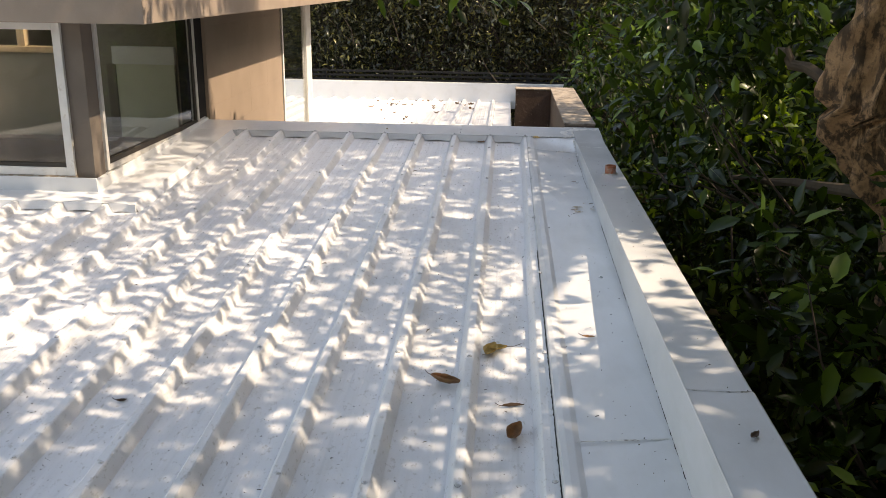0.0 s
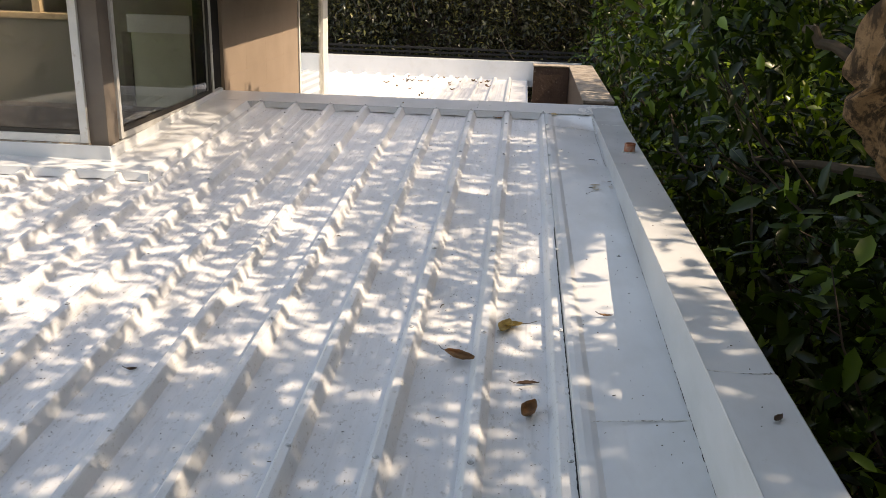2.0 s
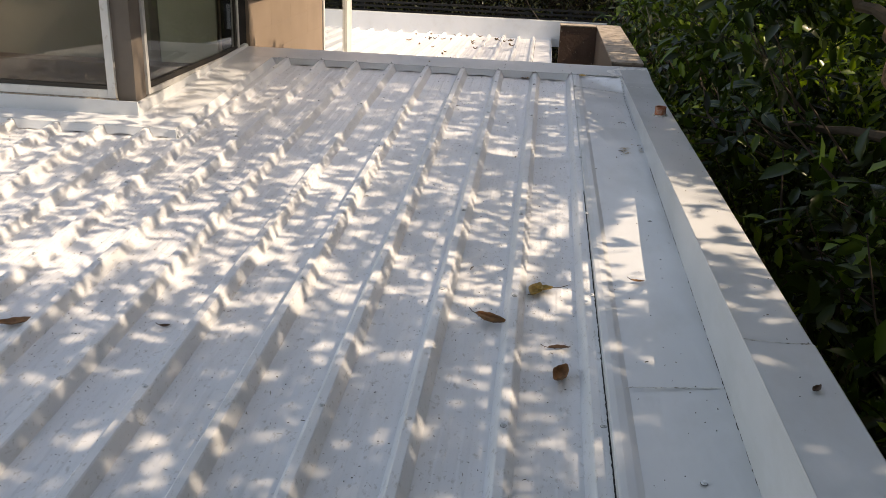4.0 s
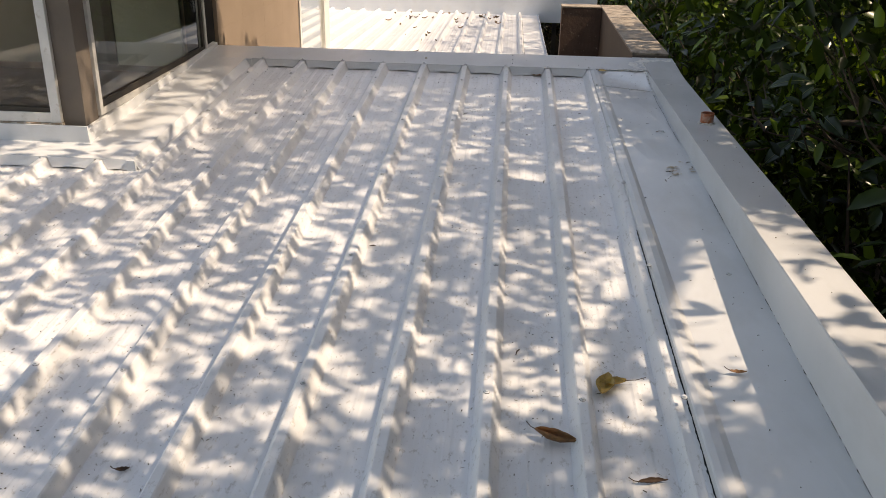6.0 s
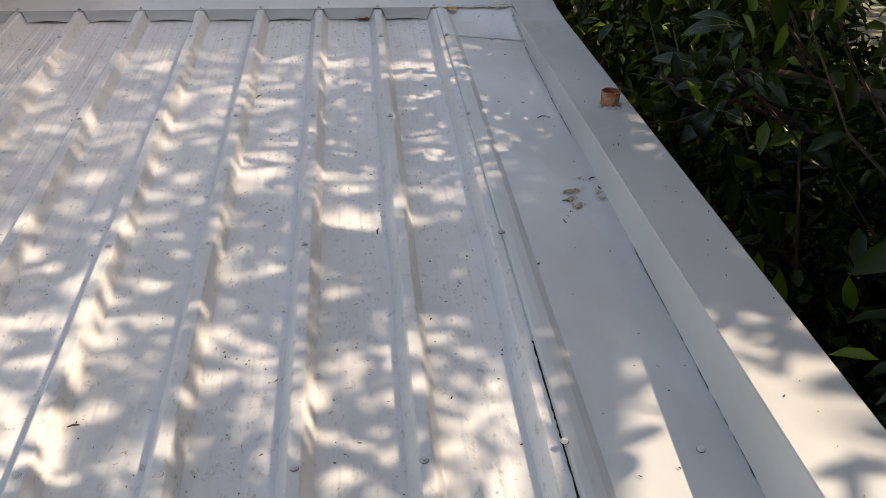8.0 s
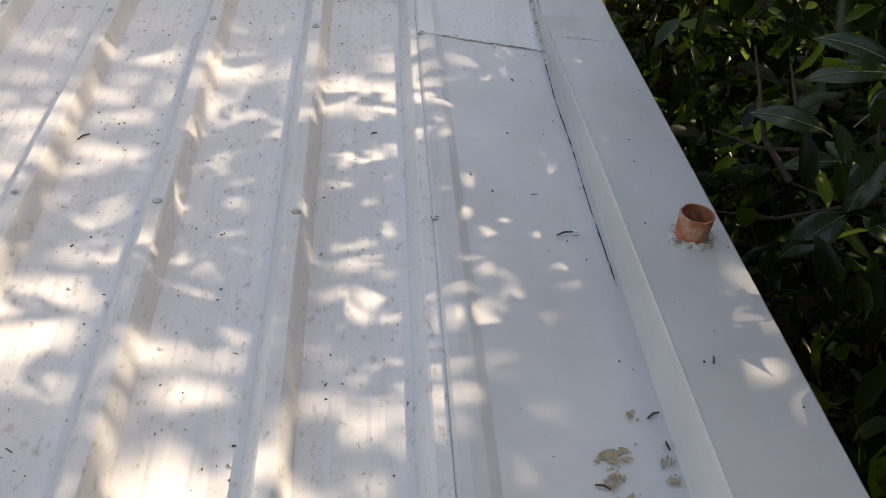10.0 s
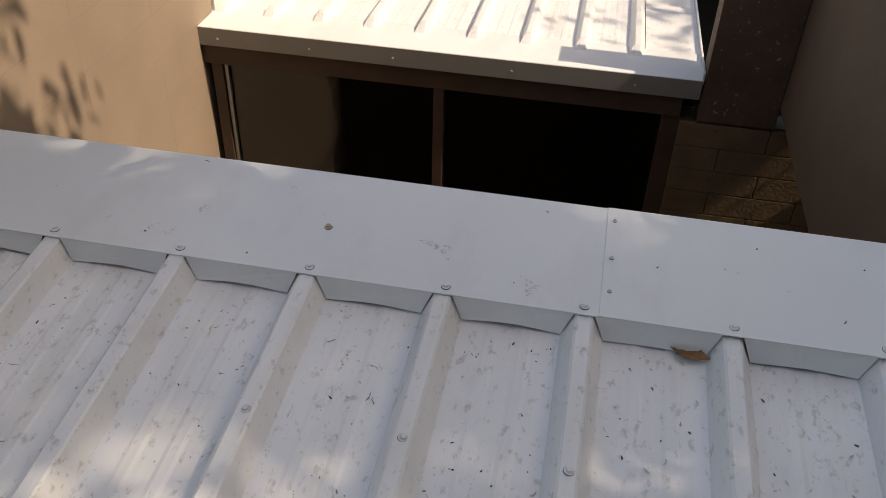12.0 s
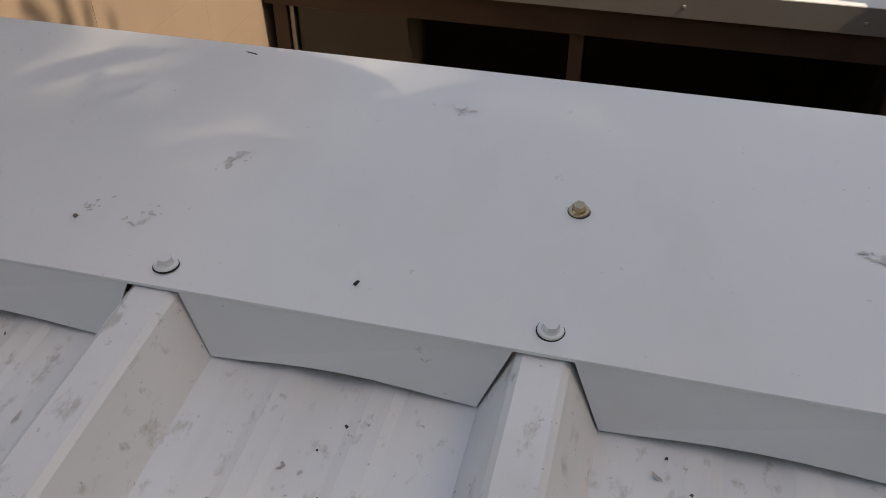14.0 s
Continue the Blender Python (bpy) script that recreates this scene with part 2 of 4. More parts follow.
def profile(c0, c1):
    """Section of a sheet from rib c0 to rib c1 (centres)."""
    pts = [(c0 - RB, 0.0)]
    n = round((c1 - c0) / P)
    for k in range(n + 1):
        c = c0 + k * P
        pts += [(c - RB, 0.0), (c - RT - 0.002, RH - 0.003), (c - RT + 0.002, RH), (c + RT - 0.002, RH), (c + RT + 0.002, RH - 0.003), (c + RB, 0.0)]
        if k < n:
            for f in (0.095, 0.155):
                pts += [(c + f - 0.014, 0.0), (c + f - 0.007, 0.0016), (c + f + 0.007, 0.0016), (c + f + 0.014, 0.0)]
    return pts[1:]


def sheet(c0, c1, y0, y1, lift=0.0):
    pts = profile(c0, c1)
    ys = [y0 + (y1 - y0) * i / 10 for i in range(11)]
    return thicken(grid_sheet([[(x, y, z + lift + 0.0006 * math.sin(y * 3.1 + x * 9)) for x, z in pts] for y in ys]), -0.0008)


part("roof_sheet", sheet(-0.75, 0.0, -8.0, 0.03), WHITE, roof)
part("roof_sheet", sheet(-1.50, -0.75, -8.0, 0.03, 0.0012), WHITE, roof)
part("roof_sheet", sheet(-2.00, -1.50, -8.0, 0.03), WHITE, roof)
part("roof_sheet", sheet(-2.75, -2.00, -8.0, -1.75, 0.0012), WHITE, roof)
part("roof_sheet", sheet(-3.50, -2.75, -8.0, -1.75), WHITE, roof)
part("roof_sheet", sheet(-4.50, -3.50, -8.0, -1.75, 0.0012), WHITE, roof)


def notched_apron(xs, y, fwd):
    """The downturned edge of a flashing, cut round the ribs: one piece between each two ribs."""
    bm = bmesh.new()
    rnd = random.Random(5)
    for a, b in zip(xs, xs[1:]):
        sag = rnd.uniform(0.002, 0.008)
        low = [(b - RB - 0.001 + (a - b + 2 * RB + 0.002) * k / 8, y - fwd, 0.0035 + sag * math.sin(math.pi * k / 8) ** 1.3) for k in range(9)]
        q = [(a + RT + 0.003, y, 0.050), (b - RT - 0.003, y, 0.050)] + low
        bm.faces.new([bm.verts.new(p) for p in q])
    return thicken(bm, 0.0012)


ribs = [-P * i for i in range(8, -1, -1)]
part("flashing_apron", notched_apron([-2.10] + ribs[0:1], 0.0, 0.012), FLASH, roof)
part("flashing_apron", notched_apron(ribs, 0.0, 0.012), FLASH, roof, "folded white flashing edge notched round the ribs")
part("ridge_flashing", box((-2.39, -0.003, 0.0475), (-0.468, 0.301, 0.0505), 0.001), FLASH, roof)
part("ridge_flashing", box((-0.476, -0.004, 0.0506), (0.338, 0.301, 0.0532), 0.001), FLASH, roof)
part("ridge_drop", box((-2.39, 0.3012, -0.06), (0.30, 0.303, 0.049)), FLASH, roof)
part("side_flashing", box((FX1 - 0.1, -1.77, 0.0475), (FX0, -0.004, 0.0503), 0.001), FLASH, roof)
part("side_apron", thicken(grid_sheet([[(FX0, y, 0.0495), (FX0 + 0.026, y, 0.003)] for y in (-1.77, -1.0, 0.0)]), 0.0012), FLASH, roof)
part("front_flashing", box((-4.5, -1.77, 0.0470), (FX1 + 0.002, -1.575, 0.0500), 0.001), FLASH, roof)
part("front_apron", notched_apron([-P * i for i in range(18, 8, -1)] + [FX0 + 0.02], -1.77, 0.012), FLASH, roof)
part("wall_upstand", thicken(grid_sheet([[(FX1 + 0.004, y, 0.05), (FX1 + 0.002, y, 0.074 - 0.024 * y), (FX1 - 0.025, y, 0.078 - 0.024 * y)] for y in (-1.582, -0.9, -0.3, 0.30)]), 0.0015), FLASH, roof)
part("flashing_corner", box((-2.125, -1.783, 0.0), (-2.085, -1.764, 0.0495), 0.002), FLASH, roof)
part("flashing_corner", box((-2.125, -0.012, 0.0), (-2.062, 0.002, 0.0495), 0.002), FLASH, roof)
part("wall_upstand", box((-4.5, -1.584, 0.05), (FX1 + 0.004, -1.576, 0.128), 0.001), FLASH, roof)

part("pan_edge", box((-2.115, -1.8, -0.003), (-2.034, 0.03, 0.0005)), WHITE, roof)

# edge strip lapped on the last rib, upstand and level parapet cap
def strip_l(y):
    return 0.047 - 0.006 * y


def strip_r(y):
    return 0.014 - 0.0225 * y + 0.034 * max(0.0, 1 + y / 0.30) ** 1.3


def cap_z(y):
    return 0.052 - 0.0625 * y


def strip(y0, y1, lift):
    rows = []
    for k in range(13):
        y = y0 + (y1 - y0) * k / 12
        x, zl, zr = 0.004 - 0.007 * y, strip_l(y) + lift, strip_r(y) + lift
        w = 0.0015 * math.sin(7 * y) + 0.001 * math.sin(17 * y + 1)
        row = [(x - 0.001, y, 0.0462 + lift), (x, y, zl - 0.003), (x + 0.004, y, zl), (x + 0.020, y, zl + 0.003), (x + 0.042, y, zl + 0.001), (x + 0.060, y, zl - 0.004)]
        for f in (0.3, 0.55, 0.8, 1.0):
            row.append((x + 0.06 + (0.3365 - 0.003 * y - x - 0.06) * f, y, zl - 0.004 + (zr - zl + 0.004) * f + w * math.sin(3.1 * f)))
        rows.append(row)
    return thicken(grid_sheet(rows), 0.0015)


part("edge_strip", strip(-0.34, -3.885, 0.0), EDGE, roof)
part("edge_strip", strip(-3.88, -8.0, 0.0022), EDGE, roof)
part("edge_strip", strip(-0.002, -0.345, 0.0022), FLASH, roof, "short patched flashing piece with dirty sealant")
part("rib_lap", box((-0.002, -8.0, 0.036), (0.062, -0.02, 0.0446), 0.002), WHITE, roof)


def upstand(y0, y1, lift):
    return thicken(grid_sheet([[(0.3365 - 0.003 * y, y, strip_r(y) - 0.004 + lift), (0.337 - 0.003 * y, y, strip_r(y) + 0.006 + lift), (0.3385 - 0.003 * y, y, cap_z(y) - 0.004 + lift), (0.341 - 0.003 * y, y, cap_z(y) + lift)] for y in (y0 + (y1 - y0) * (k / 20) ** 2 for k in range(21))]), 0.0015)


part("cap_upstand", upstand(-0.0, -3.97, 0.0), EDGE, roof)
part("cap_upstand", upstand(-3.96, -8.0, 0.002), EDGE, roof)


def cap(y0, y1, lift):
    rows = []
    for k in range(9):
        y = y0 + (y1 - y0) * k / 8
        z = cap_z(min(y, 0)) + lift
        rows.append([(0.341 - 0.003 * y, y, z), (0.44, y, z + 0.0012 * math.sin(5 * y)), (0.526 + lift, y, z), (0.531 + lift, y, z - 0.004), (0.533 + lift, y, z - 0.09)])
    return thicken(grid_sheet(rows), 0.0015)


part("parapet_cap", cap(0.31, -3.97, 0.0), EDGE, roof)
part("parapet_cap", cap(-3.955, -8.0, 0.0022), EDGE, roof)

# ---- structure of the house, upright ----
def structure(name, bm, material, label, category):
    return tagged(obj(name, bm, material), label, category, kind="structure")


structure("ground", box((-60, -60, -3.6), (60, 60, -3.2)), SOIL_AND_SHADE, "dark shaded soil and leaf litter", "ground")
structure("wall_east", box((0.36, -8.5, -3.2), (0.52, 0.29, 0.015)), BEIGE, "plain beige outer wall under the parapet cap", "wall")
structure("wall_back", box((-0.12, 2.475, -3.2), (1.6, 2.60, -0.865)), BROWN, "brown painted brick wall under the courtyard beam", "wall")
structure("wall_under_roof", box((-4.5, 0.10, -3.2), (0.30, 0.285, -0.08)), BROWN, "plain brown wall under the ridge flashing", "wall")
structure("wall_south", box((-4.5, -8.15, -3.2), (0.52, -7.97, -0.56)), BEIGE, "plain beige outer wall", "wall")
structure("wall_courtyard", box((0.29, 0.31, -0.765), (0.51, 2.60, 0.085), 0.006), mat("brown_render", (0.115, 0.084, 0.063), 0.75, vary=0.12, noise_scale=5, bump=0.1, bump_scale=70), "brown rendered courtyard wall beside the trees", "wall")
structure("wall_end", box((-0.05, 2.452, -0.86), (0.288, 2.60, 0.085), 0.006), PEEL, "brown end wall with peeling paint", "wall")
structure("coping", box((0.285, 0.32, 0.085), (0.515, 2.605, 0.100), 0.006), MOSSY, "weathered mossy coping on the courtyard wall", "coping")
structure("coping_end", box((-0.055, 2.447, 0.085), (0.284, 2.605, 0.100), 0.006), MOSSY, "weathered coping on the end wall", "coping")
structure("wall_west", box((-2.62, 0.38, -3.2), (-2.40, 2.62, 0.95), 0.004), BEIGE, "sunlit beige rendered house wall", "wall")
structure("courtyard_floor", box((-2.4, 0.28, -3.2), (0.3, 2.5, -3.1)), SOIL_AND_SHADE, "dark courtyard floor", "floor")

# ---- second roof ----
def r2z(y):
    return -0.662 - 0.037 * (y - 2.45)


roof2 = thing("lower_roof", "sunlit white ribbed metal roof behind the courtyard", "roof", kind="structure")
for c0, c1, up in ((-1.1, -0.35, 0.0), (-2.1, -1.1, 0.0025), (-3.1, -2.1, 0.0), (-4.6, -3.1, 0.0025)):
    pts = [(x, z + up) for x, z in profile(c0, c1)]
    y0 = 2.68 if c1 > -2.2 else 4.0
    part("roof_sheet", thicken(grid_sheet([[(x, y, (z if y > y0 - 0.01 else 0) + r2z(y) + 0.004) for x, z in pts] for y in (y0 - 0.05, y0, 5, 9.0)]), -0.0008), WHITE, roof2)
part("roof_sheet", grid_sheet([[(-0.31, y, r2z(y) + 0.004), (-0.06, y, r2z(y) + 0.004)] for y in (2.6, 9.0)]), WHITE, roof2)
part("eave_flashing", box((-2.398, 2.45, r2z(2.45) - 0.006), (-0.06, 2.72, r2z(2.45)), 0.001), FLASH, roof2)
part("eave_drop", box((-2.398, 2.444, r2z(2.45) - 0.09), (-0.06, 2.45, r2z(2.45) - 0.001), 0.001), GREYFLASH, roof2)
part("far_upstand", box((-4.6, 9.0, r2z(9) - 0.1), (0.86, 9.12, r2z(9) + 0.32), 0.004), FLASH, roof2)
part("side_upstand", thicken(grid_sheet([[(-0.062, y, r2z(y) - 0.02), (-0.062, y, r2z(y) + 0.03)] for y in (2.46, 5.0, 9.0)]), 0.008), FLASH, roof2)
for x in (-2.3, -1.85, -1.45, -0.9, -0.35):
    part("fascia_screw", box((x, 2.440, r2z(2.45) - 0.055), (x + 0.010, 2.4445, r2z(2.45) - 0.046), 0.002), ZINC, roof2)
# Near-black sheets give the lower room its shade behind the glass.
structure("room_low", box((-4.6, 4.6, -3.2), (-0.05, 4.7, -0.80)), SHADE_BLACK, "wall painted near-black for the lower room's shade", "wall")
structure("room_low_west", box((-2.5, 2.62, -3.2), (-2.4, 4.6, -0.80)), SHADE_BLACK, "wall painted near-black for the lower room's shade", "wall")
structure("room_low_east", box((-0.12, 2.62, -3.2), (-0.05, 4.6, -0.80)), SHADE_BLACK, "wall painted near-black for the lower room's shade", "wall")
structure("room_low_ceiling", box((-2.5, 2.5, -0.80), (-0.05, 4.7, -0.775)), SHADE_BLACK, "ceiling painted near-black for the lower room's shade", "ceiling")

# courtyard window wall
win = thing("window_wall", "brown framed glass wall below the lower roof", "window", kind="structure")
part("header", box((-2.398, 2.465, -0.855), (-0.125, 2.55, -0.757), 0.004), BROWN, win)
for x0, x1 in ((-2.36, -2.305), (-1.258, -1.208), (-0.20, -0.12)):
    part("mullion", box((x0, 2.475, -3.1), (x1, 2.545, -0.855), 0.004), BROWN, win)
part("track", box((-2.302, 2.49, -3.1), (-2.284, 2.507, -0.855), 0.002), ALU, win, "aluminium sliding track")
for x0, x1 in ((-2.305, -1.258), (-1.208, -0.20)):
    p = part("pane", box((x0, 2.508, -3.1), (x1, 2.514, -0.855)), GLASS, win)
    p.visible_shadow = False

# ---- house with corner windows ----
W1Y, W2X = -1.55, -2.40
COLUMN = mat("dark_taupe_paint", (0.165, 0.135, 0.112), 0.7, vary=0.15, noise_scale=6, bump=0.08, bump_scale=70)
# The deep recess's shade is put in as a near-black block.
structure("jamb", box((-2.52, 0.135, -0.2), (-2.412, 0.376, 0.95), 0.003), SHADE_BLACK, "near-black block in place of the shaded recess beside the side window", "jamb")
structure("column", box((-2.50, -1.55, -0.1), (-2.395, -1.42, 0.95), 0.003), COLUMN, "taupe corner column between the windows", "column")


GASKET = mat("dark_gasket", (0.035, 0.028, 0.022), 0.6, vary=0.2, noise_scale=20)
TIMBER = mat("bare_timber", (0.42, 0.33, 0.25), 0.85, vary=0.25, noise_scale=18, spots=((26, 0.5, 0.62, (0.66, 0.64, 0.60), 0.8),), bump=0.3, bump_scale=60)
PALE = mat("pale_alloy_frame", (0.56, 0.55, 0.53), 0.45, vary=0.15, noise_scale=16, spots=((20, 0.6, 0.72, (0.30, 0.27, 0.24), 0.5),))


def window(name, lo, hi, axis, at, fw, material, label):
    """A framed pane in the plane axis=at between lo and hi (along, z)."""
    w = thing(name, label, "window", kind="structure")
    def bar(a0, z0, a1, z1, nm):
        if axis == "y":
            part(nm, box((a0, at - 0.02, z0), (a1, at + 0.03, z1), 0.003), material, w)
        else:
            part(nm, box((at - 0.03, a0, z0), (at + 0.02, a1, z1), 0.003), material, w)
    a0, z0 = lo
    a1, z1 = hi
    bar(a0, z0, a0 + fw, z1, "frame")
    bar(a1 - fw, z0, a1, z1, "frame")
    bar(a0 + fw, z1 - fw, a1 - fw, z1, "frame")
    bar(a0 + fw, z0, a1 - fw, z0 + fw, "sill")
    if axis == "y":
        pb = box((a0 + fw, at + 0.003, z0 + fw), (a1 - fw, at + 0.008, z1 - fw))
    else:
        pb = box((at - 0.008, a0 + fw, z0 + fw), (at - 0.003, a1 - fw, z1 - fw))
    if axis == "y":
        part("gasket", box((a0 + fw, at - 0.012, z0 + fw), (a1 - fw, at + 0.002, z0 + fw + 0.022), 0.002), GASKET, w, "black rubber gasket")
        part("timber", box((a0, at - 0.026, z0 - 0.03), (a1 + 0.004, at + 0.03, z0 - 0.002), 0.003), TIMBER, w, "weathered bare timber under the sill")
    else:
        part("gasket", box((at - 0.002, a0 + fw, z0 + fw), (at + 0.014, a1 - fw, z0 + fw + 0.03), 0.003), GASKET, w, "dark brown bottom rail")
        part("gasket", box((at - 0.002, a1 - fw - 0.035, z0 + fw + 0.03), (at + 0.012, a1 - fw, z1 - fw), 0.003), GASKET, w, "black rubber gasket")
    p = part("pane", pb, GLASS, w)
    p.visible_shadow = False
    return w


window("window_1", (-4.3, 0.035), (-2.50, 0.86), "y", W1Y, 0.045, FRAME, "white framed window with dark reflecting glass")
window("window_2", (-1.42, 0.035), (0.13, 0.93), "x", W2X, 0.032, PALE, "pale framed side window with reflecting glass")
window("window_3", (2.64, -0.74), (3.95, 0.93), "x", W2X, 0.05, FRAME, "white framed window above the lower roof")
structure("corner_post", box((-2.44, 3.72, -0.74), (-2.382, 3.97, 0.93), 0.004), FRAME, "pale corner post of the house above the lower roof", "post")
# rooms behind
structure("room_wall", box((-3.42, 0.4, -0.42), (-2.62, 0.5, 0.95)), PLASTER, "beige wall inside the room", "wall")
structure("room_wall_low", box((-4.6, 0.4, -0.42), (-3.42, 0.5, 0.53)), PLASTER, "beige wall below the wooden inner window", "wall")
structure("room_floor", box((-4.6, -1.5, -0.5), (-2.42, 0.4, -0.42)), PLASTER, "floor inside the room", "floor")
structure("room_wall_west", box((-4.7, -1.6, -0.5), (-4.6, 0.45, -0.28)), PLASTER, "beige wall inside the room", "wall")
structure("room_wall_far", box((-4.7, 0.45, -0.8), (-4.6, 4.0, 0.95)), PLASTER, "beige wall inside the room", "wall")
WOOD = mat("window_wood", (0.40, 0.29, 0.18), 0.5, vary=0.2, noise_scale=20)
structure("room_sill", box((-4.68, -1.6, -0.28), (-4.56, 0.45, -0.24), 0.004), WOOD, "wooden sill of the window across the room", "sill")
for yy in (-1.2, -0.4, 0.3):
    structure("room_mullion", box((-4.66, yy, -0.24), (-4.60, yy + 0.06, 0.95), 0.004), WOOD, "wooden mullion of the window across the room", "frame")
structure("room_back", box((-3.8, 2.64, -0.8), (-3.7, 3.95, 0.95)), PLASTER, "inside wall behind the window", "wall")
structure("inner_sill", box((-4.6, 0.38, 0.53), (-3.42, 0.5, 0.575), 0.004), WOOD, "wooden sill of the inner window", "sill")
for xx in (-4.4, -3.85, -3.48):
    structure("inner_mullion", box((xx, 0.40, 0.575), (xx + 0.06, 0.47, 0.95), 0.004), WOOD, "wooden upright of the inner window", "frame")
screen = thing("wall_panel", "pale panel with a white top rail against the room's wall", "panel")
part("board", box((-3.09, 0.372, -0.42), (-2.64, 0.398, 0.46), 0.003), mat("olive_board", (0.60, 0.60, 0.47), 0.7, vary=0.12, noise_scale=5), screen)
part("rail", box((-3.11, 0.362, 0.46), (-2.63, 0.399, 0.59), 0.004), FRAME, screen)
part("stile", box((-3.16, 0.366, -0.42), (-3.092, 0.399, 0.458), 0.004), COLUMN, screen)
# eaves
structure("eave", box((-5.0, -1.75, 0.86), (-1.965, -0.95, 1.10), 0.006), TAUPE, "taupe overhanging roof edge of the house", "eave")
structure("eave_side", box((-3.15, -0.95, 0.86), (-1.965, 4.3, 1.10), 0.006), TAUPE, "taupe overhanging roof edge of the house", "eave")
# Unseen skylight, added so that daylight reaches the wall panel in the room.
skylight = structure("skylight", box((-5.0, -0.95, 0.93), (-3.15, 0.42, 0.945)), GLASS, "unseen glass skylight added to brighten the inner room", "skylight")
skylight.visible_shadow = False
# Unseen ceiling, added to keep daylight out of the far room.
structure("room_ceiling", box((-5.0, 0.42, 0.93), (-3.15, 4.3, 1.0)), PLASTER, "plain unseen ceiling added to keep the far room dark", "ceiling")

# ---- terracotta pipe ----
pipe = thing("vent_pipe", "short terracotta pipe stub sealed into the parapet cap", "pipe", m=ROOF @ pose(0.455, -1.20, cap_z(-1.20), -3.6))
bm = bmesh.new()
n = 28
rings = []
for r, z in ((0.030, -0.01), (0.0295, 0.025), (0.031, 0.049), (0.0275, 0.049), (0.027, 0.0)):
    rings.append([bm.verts.new((r * math.cos(2 * math.pi * k / n), r * math.sin(2 * math.pi * k / n), z)) for k in range(n)])
for a, b in zip(rings, rings[1:]):
    for k in range(n):
        bm.faces.new((a[k], a[(k + 1) % n], b[(k + 1) % n], b[k]))
bm.faces.new(rings[-1][::-1])
part("pipe", bm, TERRA, pipe)

# ---- screws ----
def screw_mesh(name, material, r=0.008):
    bm = bmesh.new()
    bmesh.ops.create_cone(bm, cap_ends=True, segments=20, radius1=r * 1.02, radius2=r * 0.96, depth=0.0012, matrix=Matrix.Translation((0, 0, 0.0016)))
    bmesh.ops.create_cone(bm, cap_ends=True, segments=16, radius1=r * 0.70, radius2=r * 0.62, depth=0.0010, matrix=Matrix.Translation((0, 0, 0.0027)))
    bmesh.ops.create_cone(bm, cap_ends=True, segments=6, radius1=r * 0.64, radius2=r * 0.60, depth=0.0036, matrix=Matrix.Translation((0, 0, 0.0048)))
    seal = bmesh.ops.create_cone(bm, cap_ends=True, segments=20, radius1=r * 1.10, radius2=r * 1.04, depth=0.0010, matrix=Matrix.Translation((0, 0, 0.0005)))
    for f in {f for v in seal["verts"] for f in v.link_faces}:
        f.material_index = 1
    me = bpy.data.meshes.new(name)
    bm.to_mesh(me)
    bm.free()
    me.materials.append(material)
    me.materials.append(GAP)
    return me


rs = random.Random(3)
SCREW = screw_mesh("roof_screw", FLASH)
DULL = screw_mesh("roof_screw", ZINC)
SEAM = screw_mesh("roof_screw", FLASH, 0.004)
for i in range(0, 9):
    share("ridge_screw", SCREW, roof, pose(-P * i + rs.uniform(-0.004, 0.004), 0.0155, 0.0532 if i < 2 else 0.0506, rs.uniform(-4, 4), rs.uniform(-4, 4), rs.uniform(0, 60)))
dark = share("ridge_screw", screw_mesh("roof_screw", BRASSY, 0.0072), roof, pose(-0.998, 0.130, 0.0506, 3, -2, 20))
dark["label"] = "bare brass-coloured screw"
for r, y in enumerate((-0.335, -1.075, -1.832, -2.582, -3.33, -4.08, -4.83, -5.6)):
    for i in range(0, 17):
        if i > 8 and y > -1.7:
            continue
        if r in (0, 1, 3) or (i + r) % 2 == 0 or rs.random() < 0.4:
            x = -P * i + rs.uniform(-0.005, 0.005)
            z = RH + 0.001 if i else strip_l(y) + 0.002
            share("roof_screw", DULL if rs.random() < 0.6 else SCREW, roof, pose(x + (0.012 if i == 0 else 0), y + rs.uniform(-0.012, 0.012) + 0.004 * i, z, rs.uniform(-5, 5), rs.uniform(-5, 5), rs.uniform(0, 60)))
for y in (0.06, 0.15, 0.26):
    share("roof_screw", SEAM, roof, pose(-0.462 + rs.uniform(-0.002, 0.002), y, 0.0532, 0, 0, rs.uniform(0, 60)))
for c in (-0.75, -1.5, -2.75, -3.5):
    part("lap_joint", box((c - RB - 0.0012, -8.0, 0.0), (c - RB + 0.0006, -0.02 if c > -2 else -1.78, 0.0012)), GAP, roof)
for x, y in ((0.28, -1.10), (0.27, -2.62), (0.20, -0.36), (0.23, -4.3)):
    share("roof_screw", SCREW, roof, pose(x, y, strip_l(y) + (strip_r(y) - strip_l(y)) * x / 0.34, 0, 0, rs.uniform(0, 60)))

